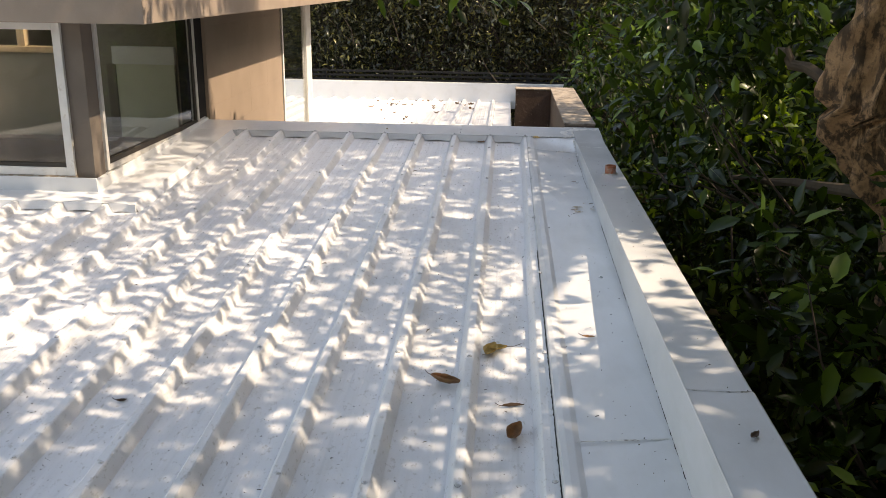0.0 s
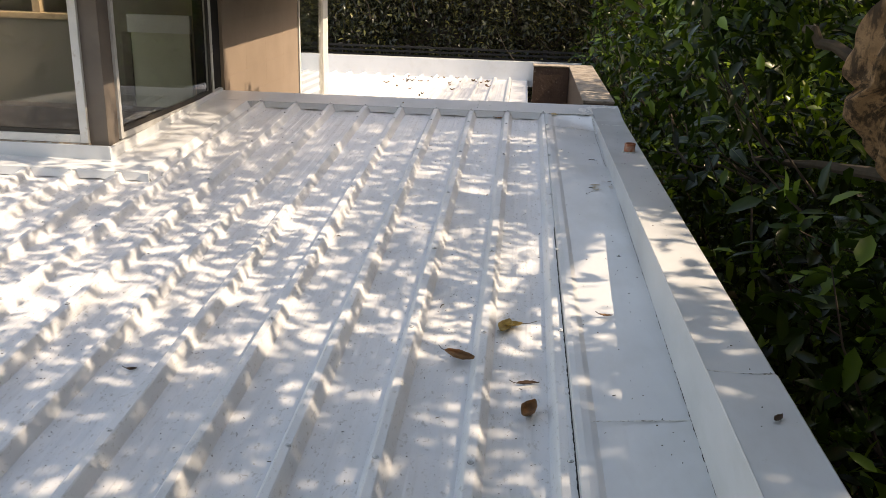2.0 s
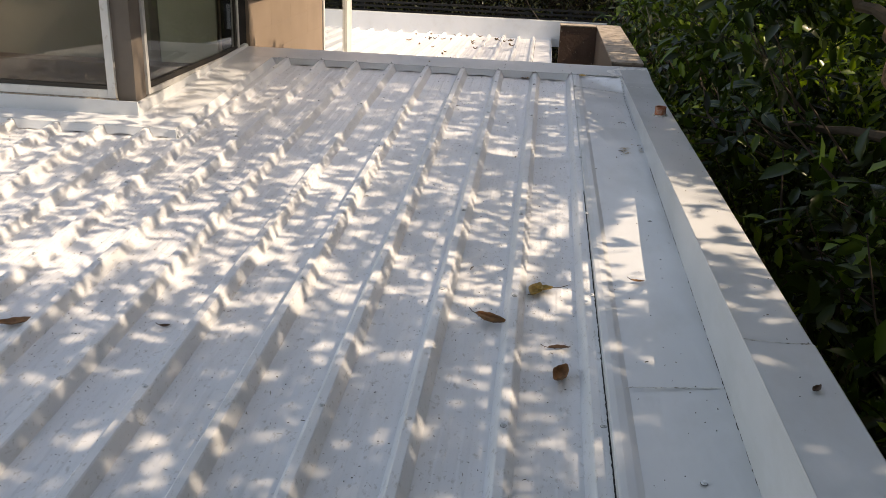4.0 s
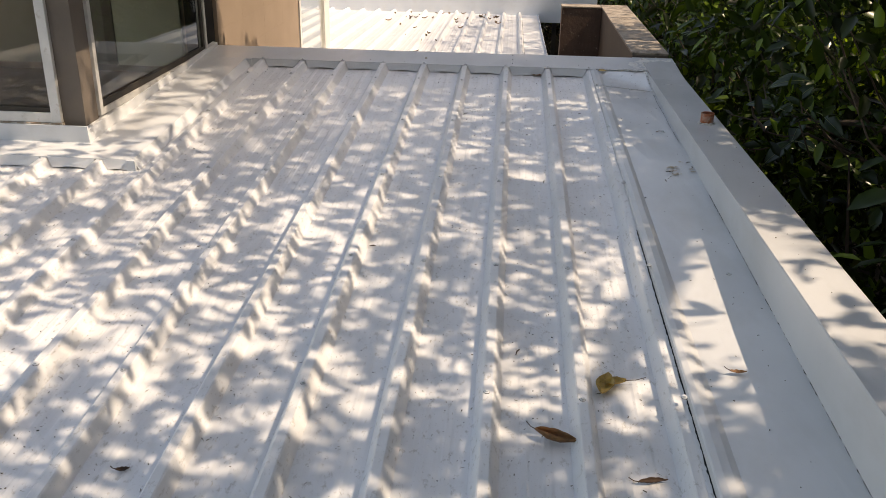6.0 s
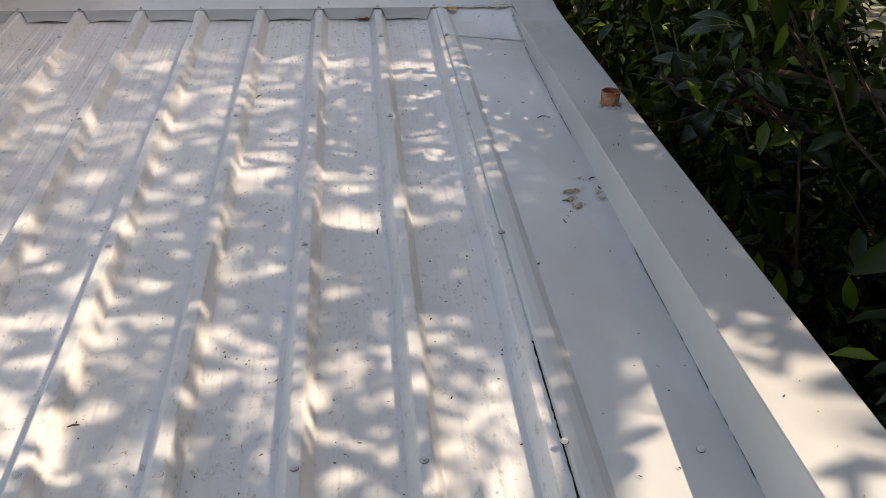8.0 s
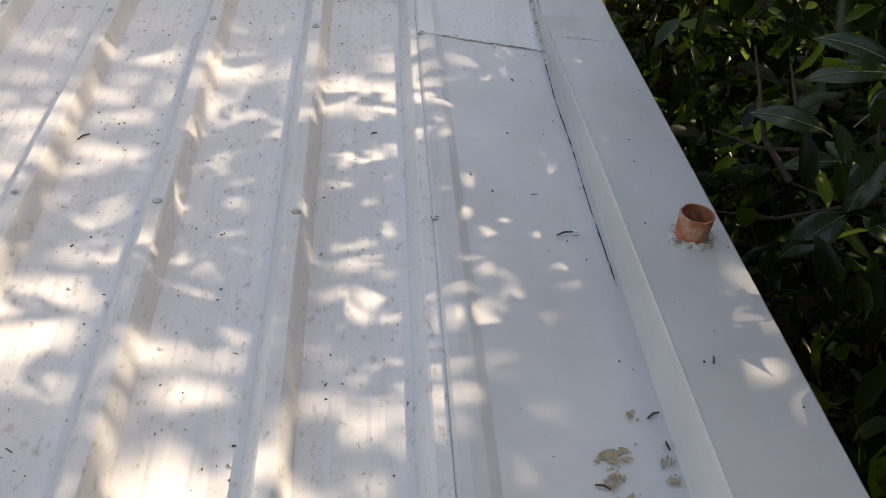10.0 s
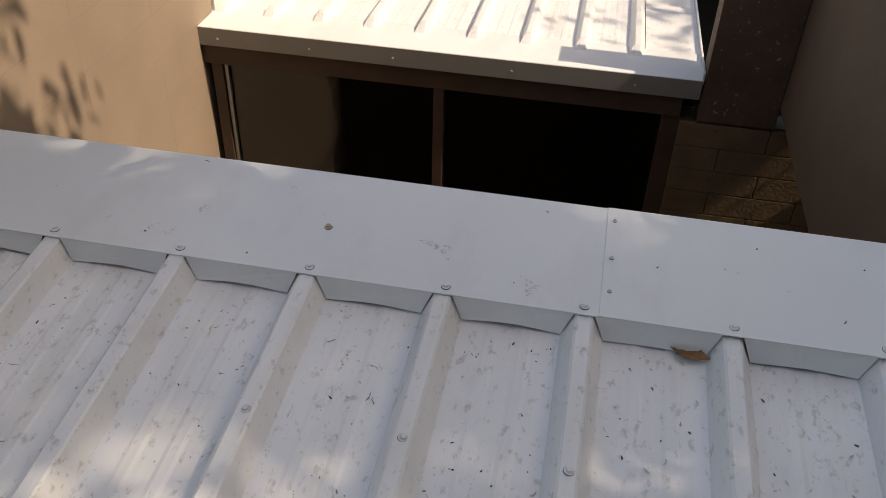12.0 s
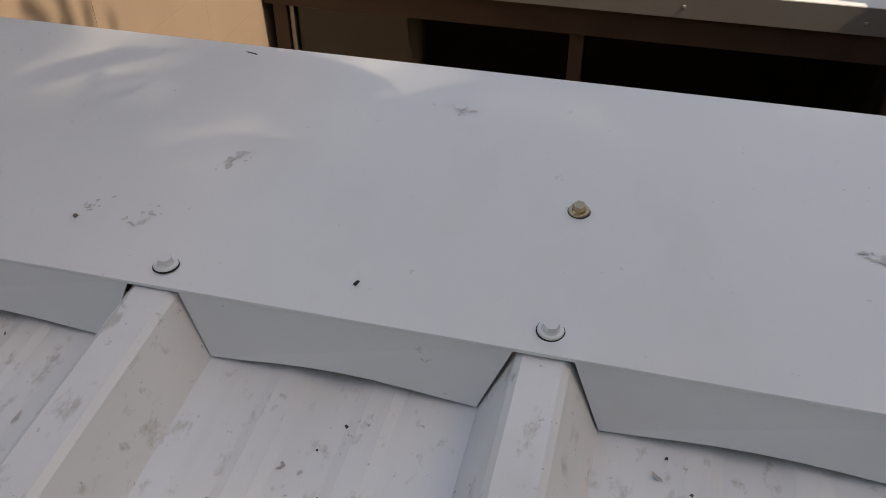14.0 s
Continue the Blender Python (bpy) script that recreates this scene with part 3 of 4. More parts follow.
# ---- sealant and cracks on the roof ----
def ribbon(path, width, height, seed, lump=0.5):
    """An uneven bead along a path of (x, y, z)."""
    rnd = random.Random(seed)
    rows = []
    pts = [Vector(p) for p in path]
    fine = []
    for a, b in zip(pts, pts[1:]):
        n = max(2, int((b - a).length / 0.012))
        fine += [a.lerp(b, k / n) for k in range(n)]
    fine.append(pts[-1])
    for k, p in enumerate(fine):
        d = (fine[min(k + 1, len(fine) - 1)] - fine[max(k - 1, 0)]).normalized()
        sd = Vector((-d.y, d.x, 0)).normalized()
        w = width * (1 + lump * rnd.uniform(-1, 1)) / 2
        off = width * 0.25 * rnd.uniform(-1, 1)
        end = min(1.0, k / 2, (len(fine) - 1 - k) / 2)
        h = height * (1 + lump * rnd.uniform(-1, 1)) * max(end, 0.05)
        rows.append([p + sd * (off - w) + Vector((0, 0, 0.0004)), p + sd * (off - w * 0.4) + Vector((0, 0, h)), p + sd * (off + w * 0.4) + Vector((0, 0, h)), p + sd * (off + w) + Vector((0, 0, 0.0004))])
    return grid_sheet(rows)


def on_strip(x, y):
    return strip_l(y) - 0.003 + (strip_r(y) - strip_l(y) + 0.003) * (x - 0.05) / 0.29 + 0.003


part("edge_apron", box((0.012, -0.0045, 0.004), (0.338, -0.001, 0.0515)), FLASH, roof)
part("corner_plate", box((0.285, -0.006, 0.0536), (0.5345, 0.306, 0.0545), 0.0003), FLASH, roof)
part("sealant", ribbon([(0.06, -0.342, on_strip(0.06, -0.34)), (0.2, -0.347, on_strip(0.2, -0.34)), (0.335, -0.35, on_strip(0.335, -0.34))], 0.0075, 0.0012, 1, 0.4), SEALER, roof, "dirty cracked sealant bead")
part("sealant", ribbon([(0.03, -0.004, 0.053), (0.15, -0.006, 0.053), (0.3, -0.012, 0.052)], 0.014, 0.0012, 2, 0.4), SEALER, roof, "thick brushed sealant")
part("sealant", ribbon([(0.28, 0.0, 0.053), (0.34, 0.03, 0.053), (0.36, 0.10, 0.054), (0.41, 0.16, 0.053)], 0.02, 0.0008, 3, 0.4), SEALER, roof, "thick brushed sealant")
part("sealant", ribbon([(0.333, y, strip_r(y) + 0.003) for y in (-0.03, -0.1, -0.2, -0.3, -0.42)], 0.012, 0.002, 4, 0.35), SEALER, roof, "dirty cracked sealant bead")
part("sealant", ribbon([(0.345, -0.36, 0.074), (0.45, -0.37, 0.074), (0.525, -0.375, 0.074)], 0.006, 0.0012, 6, 0.4), SEALER, roof)
part("sealant", ribbon([(0.05, -3.882, on_strip(0.06, -3.88)), (0.2, -3.885, on_strip(0.2, -3.88)), (0.34, -3.89, on_strip(0.335, -3.88))], 0.006, 0.0010, 7, 0.9), SEALER, roof)
part("sealant", ribbon([(0.352, -3.955, cap_z(-3.955) + 0.0022), (0.44, -3.962, cap_z(-3.96) + 0.0022), (0.525, -3.955, cap_z(-3.955) + 0.0022)], 0.005, 0.0008, 8, 0.9), SEALER, roof)
part("crack", ribbon([(0.326, -0.42, on_strip(0.326, -0.42)), (0.322, -0.6, on_strip(0.322, -0.6)), (0.327, -0.8, on_strip(0.327, -0.8)), (0.325, -1.0, on_strip(0.325, -1.0)), (0.330, -1.25, on_strip(0.33, -1.25))], 0.0016, 0.0006, 9, 0.9), GAP, roof, "dark crack along the flashing")
part("crack", ribbon([(0.3365 - 0.003 * y, y, strip_r(y) + 0.0035) for y in (-1.9, -2.6, -3.2, -4.0, -5.0)], 0.004, 0.0006, 10, 0.8), GAP, roof, "dark crack along the flashing")
part("crack", ribbon([(0.0025 - 0.007 * y, y, 0.0447) for y in (-0.02, -1.2, -2.3)], 0.0009, 0.0003, 14, 0.5), GAP, roof, "dark joint beside the last rib")
part("crack", ribbon([(0.0005 - 0.007 * y, y, 0.0449) for y in (-2.25, -3.0, -3.8, -4.8, -7.0)], 0.0050, 0.0006, 15, 0.3), GAP, roof, "dark open joint along the flashing strip")
part("sealant_ring", ribbon([(0.455 + 0.036 * math.cos(a * 0.6), -1.20 + 0.036 * math.sin(a * 0.6), cap_z(-1.20) + 0.001) for a in range(12)], 0.022, 0.007, 12), SEALER, roof, "lumpy pale sealant round the pipe")

# ---- stains left by dried leaves ----
STAIN = mat("tan_stain", (0.44, 0.36, 0.25), 0.8, vary=0.3, noise_scale=70, spots=((60, 0.5, 0.62, (0.26, 0.19, 0.11), 0.8),))
GREY = mat("grey_smudge", (0.57, 0.57, 0.57), 0.8, vary=0.3, noise_scale=80)


def flakes(x, y, lift, r, count, seed, stretch, turn):
    """A broken patch of small uneven flakes, lying where lift(x, y) says."""
    rnd = random.Random(seed)
    bm = bmesh.new()
    for _ in range(count):
        u, v, q = rnd.gauss(0, r * stretch * 0.5), rnd.gauss(0, r * 0.5), rnd.uniform(0.08, 0.32) * r
        cx, cy = x + u * math.cos(turn) - v * math.sin(turn), y + u * math.sin(turn) + v * math.cos(turn)
        n, long, a0 = rnd.randint(5, 8), rnd.uniform(1.0, 2.6), turn + rnd.gauss(0, 0.5)
        ring = []
        for k in range(n):
            a, p = 2 * math.pi * k / n, q * rnd.uniform(0.55, 1.1)
            du, dv = p * long * math.cos(a), p * math.sin(a)
            px, py = cx + du * math.cos(a0) - dv * math.sin(a0), cy + du * math.sin(a0) + dv * math.cos(a0)
            ring.append(bm.verts.new((px, py, lift(px, py) + rnd.uniform(0, 0.0003))))
        bm.faces.new(ring)
    return bm


for k, (x, y, r, st, tn) in enumerate(((0.242, -1.619, 0.018, 1.3, 0.3), (0.236, -1.66, 0.013, 1.6, 1.3), (0.245, -1.70, 0.016, 1.4, 0.8), (0.323, -1.63, 0.010, 1.2, 1.5), (0.322, -1.66, 0.009, 1.3, 0.2), (0.287, -1.541, 0.008, 1.2, 0.5))):
    part("stain", flakes(x, y, lambda a, b: on_strip(a, b) + 0.0035, r, 22, k, st, tn), STAIN, roof, "tan stain of a rotted leaf")
for k, (x, y, r, st, tn) in enumerate(((-0.775, 0.112, 0.018, 2.2, -0.5), (-0.80, 0.122, 0.010, 2.5, -0.2), (-1.255, 0.13, 0.011, 2.2, 0.7), (-1.29, 0.055, 0.009, 2, 0.4), (0.12, 0.12, 0.02, 2.2, -0.3), (-0.60, 0.035, 0.009, 2.4, 0.9), (-1.42, 0.07, 0.008, 2, 1.2), (-0.60, 0.05, 0.012, 2.2, -0.7), (-1.33, 0.06, 0.007, 2.0, 1.0), (-1.1, 0.235, 0.008, 2.0, 0.3))):
    part("smudge", flakes(x, y, lambda a, b: 0.0538 if a > -0.47 else 0.0509, r * 0.8, 15, 40 + k, st, tn), GREY, roof)

# dry scuffs and rain-carried dirt marks in the pans, and grit by the patched piece
SCUFF = mat("dirt_marks", (0.45, 0.43, 0.405), 0.9, vary=0.3, noise_scale=90, island=0.6)
rng = np.random.default_rng(21)
bm = bmesh.new()
for k in range(2700):
    i = int(rng.integers(0, 12))
    x, y, z = -P * i - rng.uniform(0.04, 0.21), rng.uniform(-4.6, -0.03), 0.0034
    if i > 7 and y > -1.85:
        continue
    ln, w, a = rng.lognormal(-4.9, 0.55), rng.uniform(0.0006, 0.0022), math.pi / 2 + rng.normal(0, 0.8)
    if k % 19 == 0:
        x, y = rng.uniform(0.07, 0.32), -0.36 + abs(rng.normal(0, 0.13))
        if y > -0.02:
            continue
        z, ln, a = on_strip(x, y) + 0.0032, rng.uniform(0.003, 0.008), rng.uniform(0, math.pi)
    if ln > 0.03:
        continue
    c, sn = math.cos(a), math.sin(a)
    bend = rng.normal(0, 0.7) * ln
    top, low = [], []
    for f in (0.0, 0.3, 0.55, 0.8, 1.0):
        u, v = (f - 0.5) * ln, bend * f * (1 - f)
        ww = w * rng.uniform(0.3, 1.2) * (1 if 0 < f < 1 else 0.2)
        top.append(bm.verts.new((x + u * c - (v + ww) * sn, y + u * sn + (v + ww) * c, z)))
        low.append(bm.verts.new((x + u * c - (v - ww) * sn, y + u * sn + (v - ww) * c, z)))
    for m in range(4):
        bm.faces.new((low[m], low[m + 1], top[m + 1], top[m]))
marks = part("dirt_marks", bm, SCUFF, roof, "small curly grey-brown dirt marks")
marks["kind"] = "stuff"
# brushed sealant over the corner of ridge and parapet
BRUSHED = mat("brushed_sealant", (0.66, 0.655, 0.635), 0.6, vary=0.12, noise_scale=30, spots=(((60, 16, 40), 0.5, 0.68, (0.47, 0.44, 0.38), 0.75), (48, 0.63, 0.70, (0.20, 0.18, 0.15), 0.7)), bump=0.3, bump_scale=60)
part("sealant_smear", flakes(0.405, 0.13, lambda a, b: 0.0548, 0.10, 90, 77, 1.3, 1.5), BRUSHED, roof, "pale brushed sealant smear")
part("sealant_smear", flakes(0.33, 0.025, lambda a, b: 0.0549, 0.035, 60, 78, 3.2, 0.2), BRUSHED, roof, "pale brushed sealant smear")
for k, (x, y, a) in enumerate(((0.36, 0.16, 1.2), (0.40, 0.10, 0.6), (0.37, 0.05, 0.9), (0.43, 0.19, 0.8), (0.34, 0.26, 1.4), (0.30, 0.012, 0.1), (0.12, 0.006, 0.1), (0.06, 0.018, 0.2), (0.20, 0.004, 0.0))):
    part("crack", ribbon([(x - 0.022 * math.cos(a), y - 0.022 * math.sin(a), 0.0554), (x + 0.004, y, 0.0554), (x + 0.022 * math.cos(a), y + 0.022 * math.sin(a), 0.0554)], 0.0035, 0.0006, 60 + k, 0.9), SCUFF, roof)

# grit, seed husks and bark crumbs lying on the pans
rng = np.random.default_rng(8)
bm = bmesh.new()
DEBRIS = mat("dark_debris", (0.11, 0.095, 0.08), 0.9, vary=0.4, noise_scale=120, island=0.9)
for k in range(2400):
    i = rng.integers(0, 13)
    x, y = -P * i - rng.uniform(0.045, 0.205), rng.uniform(-6.0, -0.02) if i < 8 else rng.uniform(-6.0, -1.85)
    if k % 23 == 0:
        x, y = rng.uniform(0.08, 0.32), rng.uniform(-5.5, -0.05)
        z = on_strip(x, y)
    elif k % 43 == 0:
        x, y = rng.uniform(0.37, 0.52), rng.uniform(-4.5, 0.2)
        z = cap_z(y) + 0.001
    elif k % 170 == 0:
        x, y, z = rng.uniform(-2.3, 0.3), rng.uniform(0.02, 0.29), 0.0535
    else:
        z = 0.0012
    ln, w, a = rng.lognormal(-5.6, 0.5), rng.uniform(0.0006, 0.0018), rng.uniform(0, math.pi)
    if ln > 0.022:
        continue
    c, sn = math.cos(a), math.sin(a)
    q = [(-ln / 2, -w), (ln / 2, -w * 0.6), (ln / 2, w * 0.6), (-ln / 2, w)]
    lo = [bm.verts.new((x + u * c - v * sn, y + u * sn + v * c, z)) for u, v in q]
    hi = [bm.verts.new((x + (u * c - v * sn) * 0.7, y + (u * sn + v * c) * 0.7, z + w * 1.2)) for u, v in q]
    bm.faces.new(hi)
    for m in range(4):
        bm.faces.new((lo[m], lo[(m + 1) % 4], hi[(m + 1) % 4], hi[m]))
debris = tagged(obj("debris", bm, DEBRIS), "dark grit and bark crumbs scattered on the roof", "debris", kind="stuff")
debris.matrix_world = ROOF


# ---- fallen leaves ----
def fallen_leaf(x, y, z, length, width, turn, curl, fold, material, label, stem=0.03, lean=0.0):
    length, width = length * 1.35, width * 1.3
    t = thing("fallen_leaf", label, "leaf", "fallen leaves on the roof", m=ROOF @ pose(x, y, z, lean, 0, turn))
    rows = []
    n = 11
    for i in range(n):
        f = i / (n - 1)
        w = width * 0.5 * (math.sin(math.pi * min(1, f * 0.96 + 0.03)) ** 0.75) * (1 - 0.25 * f)
        row = []
        for k in range(-3, 4):
            g = k / 3
            edge = 1 + 0.06 * math.sin(9 * f + 3 * g)
            row.append(((f - 0.5) * length, g * w * edge * math.cos(fold * abs(g)), 0.004 + abs(g) * w * math.sin(fold * abs(g)) + curl * length * (2 * f - 1) ** 2 + 0.0012 * math.sin(21 * f + 5 * g)))
        rows.append(row)
    blade = part("blade", thicken(grid_sheet(rows), 0.0006), material, t)
    for p in blade.data.polygons:
        p.use_smooth = True
    if stem:
        bm = bmesh.new()
        x0 = -0.5 * length
        zz = 0.004 + curl * length
        tube(bm, [(x0 + 0.004, 0, zz), (x0 - stem * 0.5, 0.004, zz + 0.002), (x0 - stem, 0.012, zz + stem * 0.3)], [0.0013, 0.0011, 0.0012], 6)
        part("stem", bm, DARKLEAF, t)
    return t


fallen_leaf(-0.178, -3.20, 0.001, 0.078, 0.05, 75, 0.10, 0.5, YELLOW, "curled yellow-brown dry leaf lying on the roof", 0.012)
fallen_leaf(-0.155, -3.19, 0.003, 0.055, 0.035, 190, 0.12, 0.6, YELLOW, "small yellow dry leaf with a long stalk", 0.05)
fallen_leaf(-0.321, -3.452, 0.002, 0.085, 0.05, -18, 0.16, 1.1, DRY, "curled brown dry leaf resting against a rib", 0.028)
fallen_leaf(-0.098, -3.583, 0.001, 0.055, 0.02, 12, 0.05, 0.9, DARKLEAF, "shrivelled dark leaf and twig on the roof", 0.02)
fallen_leaf(-0.094, -3.755, 0.002, 0.075, 0.062, 70, 0.20, 0.9, DRY, "folded brown dry leaf on the roof", 0.0)
fallen_leaf(0.17, -3.209, on_strip(0.17, -3.2), 0.035, 0.014, 0, 0.10, 0.4, DRY, "small orange leaf on the flashing strip", 0.012)
fallen_leaf(0.467, -4.20, cap_z(-4.2) + 0.001, 0.03, 0.018, 50, 0.15, 0.6, DARKLEAF, "tiny dark dry leaf on the parapet cap", 0.0)
fallen_leaf(-1.829, -3.721, 0.002, 0.085, 0.04, 28, 0.12, 0.5, DRY, "brown dry leaf lying between the ribs", 0.02)
fallen_leaf(-1.576, -4.309, 0.002, 0.085, 0.05, 30, 0.08, 0.3, YELLOW, "olive-yellow dry leaf lying between the ribs", 0.03)
fallen_leaf(-1.36, -3.66, 0.001, 0.024, 0.016, 20, 0.2, 0.8, DARKLEAF, "crumpled dark leaf scrap on the roof", 0.012)
fallen_leaf(-1.967, -3.614, 0.001, 0.03, 0.02, 60, 0.2, 0.8, DARKLEAF, "crumpled dark leaf scrap on the roof", 0.0)
fallen_leaf(0.073, -0.045, 0.0505, 0.036, 0.042, 5, 0.03, 0.2, YELLOW, "rounded tan dry leaf on the patched flashing", 0.012)
fallen_leaf(-0.315, -0.018, 0.004, 0.05, 0.03, -14, 0.05, 0.4, DRY, "brown leaf wedged under the folded flashing", 0.0)

rl = random.Random(44)
LITTER = mat("dry_litter", (0.20, 0.12, 0.06), 0.8, vary=0.4, noise_scale=40, island=0.6)
bm = bmesh.new()
for k in range(46):
    x, y = (rl.uniform(-2.3, -0.6), rl.uniform(7.6, 8.9)) if k % 3 else (rl.uniform(-2.2, -0.2), rl.uniform(3.2, 7.6))
    a, ln, w, z = rl.uniform(0, 6.3), rl.uniform(0.05, 0.11), rl.uniform(0.02, 0.045), r2z(y) + 0.006 + rl.uniform(0, 0.004)
    c, sn = math.cos(a), math.sin(a)
    row = []
    for f in (0.0, 0.25, 0.6, 1.0):
        ww, up = w * math.sin(math.pi * (0.08 + 0.86 * f)) * 0.5, 0.02 * (2 * f - 1) ** 2
        row.append([(x + (f - 0.5) * ln * c - g * ww * sn, y + (f - 0.5) * ln * sn + g * ww * c, z + up + 0.012 * abs(g)) for g in (-1, 0, 1)])
    vs = [[bm.verts.new(p) for p in q] for q in row]
    for p, q in zip(vs, vs[1:]):
        for i in range(2):
            bm.faces.new((p[i], p[i + 1], q[i + 1], q[i]))
tagged(obj("leaf_litter", bm, LITTER), "curled dry brown leaves strewn over the lower roof", "leaves", kind="stuff")


def twig(x, y, z, ln, turn, bend=0.2):
    bm = bmesh.new()
    tube(bm, [(-ln / 2, 0, 0.0015), (0, bend * ln * 0.4, 0.003), (ln / 2, 0, 0.0015)], [0.0014, 0.0018, 0.0012], 6, 0.2)
    ob = tagged(obj("twig", bm, DARKLEAF), "short dark twig lying on the roof", "twig", "twigs on the roof")
    ob.matrix_world = ROOF @ pose(x, y, z, 0, 0, turn)


for x, y, ln, tn in ((0.258, -1.11, 0.035, 20), (0.322, -1.543, 0.024, 30), (0.217, -1.673, 0.022, -20), (0.19, -1.78, 0.02, 100), (0.33, -1.60, 0.016, 100)):
    twig(x, y, on_strip(x, y) + 0.001, ln, tn)
for x, y, ln, tn in ((-0.311, -1.711, 0.028, 80), (-0.70, -0.80, 0.03, 50), (-0.10, -0.734, 0.014, 20), (-0.42, -3.05, 0.03, 70), (-0.95, -2.4, 0.024, 10)):
    twig(x, y, 0.001, ln, tn)

# ---- fence and deck beyond ----
fence = thing("fence", "dark slatted fence in front of the hedge", "fence")
for k in range(3):
    part("slat", box((-3.6, 9.42, -0.62 + k * 0.075), (1.1, 9.44, -0.585 + k * 0.075)), GAP, fence)
for x in (-3.4, -2.2, -1.0, 0.2, 1.0):
    part("post", box((x, 9.44, -3.2), (x + 0.07, 9.5, -0.42)), GAP, fence)
deck = thing("deck", "weathered grey-green boards seen through the trees", "deck", kind="structure")
for k in range(24):
    part("board", box((5.2, 3.6 + k * 0.26, -2.25), (10.5, 3.84 + k * 0.26, -2.2), 0.006), DECK, deck)

# ---- trees ----
tree = thing("tree", "large tree with thick ridged bark and glossy leaves", "tree")
bm = bmesh.new()
path = [(2.05, -1.7, -3.3), (2.12, -1.8, -1.0), (1.98, -1.86, 0.1), (1.63, -1.9, 0.55), (1.66, -1.98, 1.05), (1.9, -2.1, 1.5), (2.35, -2.05, 2.4), (3.9, -2.1, 4.3)]
rad = [0.34, 0.28, 0.25, 0.26, 0.22, 0.20, 0.16, 0.10]
dense, drad = [], []
for a, b, ra, rb in zip(path, path[1:], rad, rad[1:]):
    for k in range(26):
        dense.append(Vector(a).lerp(Vector(b), k / 26))
        drad.append(ra + (rb - ra) * k / 26)
tube(bm, dense, drad, 84)
for v in bm.verts:
    c = min(dense, key=lambda q: abs(q.z - v.co.z))
    d = (v.co - c)
    d.z = 0
    a = math.atan2(d.y, d.x)
    ridge = noise.noise(Vector((math.cos(a) * 3.2, math.sin(a) * 3.2, v.co.z * 1.4)))
    fine = noise.noise(Vector((math.cos(a) * 9, math.sin(a) * 9, v.co.z * 5)))
    bark = noise.noise(Vector((math.cos(a) * 26, math.sin(a) * 26, v.co.z * 9)))
    turn = (a + 1.92 + 0.25 * math.sin(5 * v.co.z) + math.pi) % (2 * math.pi) - math.pi
    hollow = 0.11 * math.exp(-(turn / 0.30) ** 2) * min(1.0, max(0.0, (v.co.z - 0.6) / 0.12))
    v.co += d.normalized() * (0.10 * ridge + 0.06 * fine + 0.034 * bark + 0.016 * abs(noise.noise(Vector((math.cos(a) * 16, math.sin(a) * 16, v.co.z * 4)))) - hollow)
trunk = part("trunk", bm, BARK, tree)
for p in trunk.data.polygons:
    p.use_smooth = True
for pts, rr in (([(1.55, -1.9, 0.55), (1.36, -1.7, 0.66), (1.22, -1.45, 0.78)], [0.04, 0.03, 0.022]),
                ([(1.7, -1.8, 0.1), (1.5, -0.9, 0.0), (1.1, 0.2, -0.25)], [0.035, 0.02, 0.008]),
                ([(1.8, -1.8, -0.5), (1.5, -2.3, -0.75), (1.1, -2.9, -0.85)], [0.03, 0.018, 0.008]),
                ([(2.4, -2.05, 2.5), (2.5, -1.9, 3.2), (2.9, -2.0, 4.1)], [0.05, 0.03, 0.012]),
                ([(3.6, -2.08, 3.95), (4.6, -3.8, 5.2), (3.8, -5.6, 6.0)], [0.06, 0.04, 0.02]),
                ([(3.3, -2.06, 3.6), (4.4, -1.0, 4.6), (5.2, 0.4, 5.6)], [0.08, 0.05, 0.02])):
    bm = bmesh.new()
    q = []
    for k in range(9):
        f = k / 8
        a, b, c = (Vector(p) for p in pts)
        q.append(a * (1 - f) ** 2 + b * 2 * f * (1 - f) + c * f * f + Vector((0.03 * math.sin(5 * k), 0.03 * math.cos(4 * k), 0.02 * math.sin(3 * k))) * f)
    tube(bm, q, [rr[0] + (rr[2] - rr[0]) * k / 8 for k in range(9)], 10, 0.15)
    part("limb", bm, TWIG, tree)


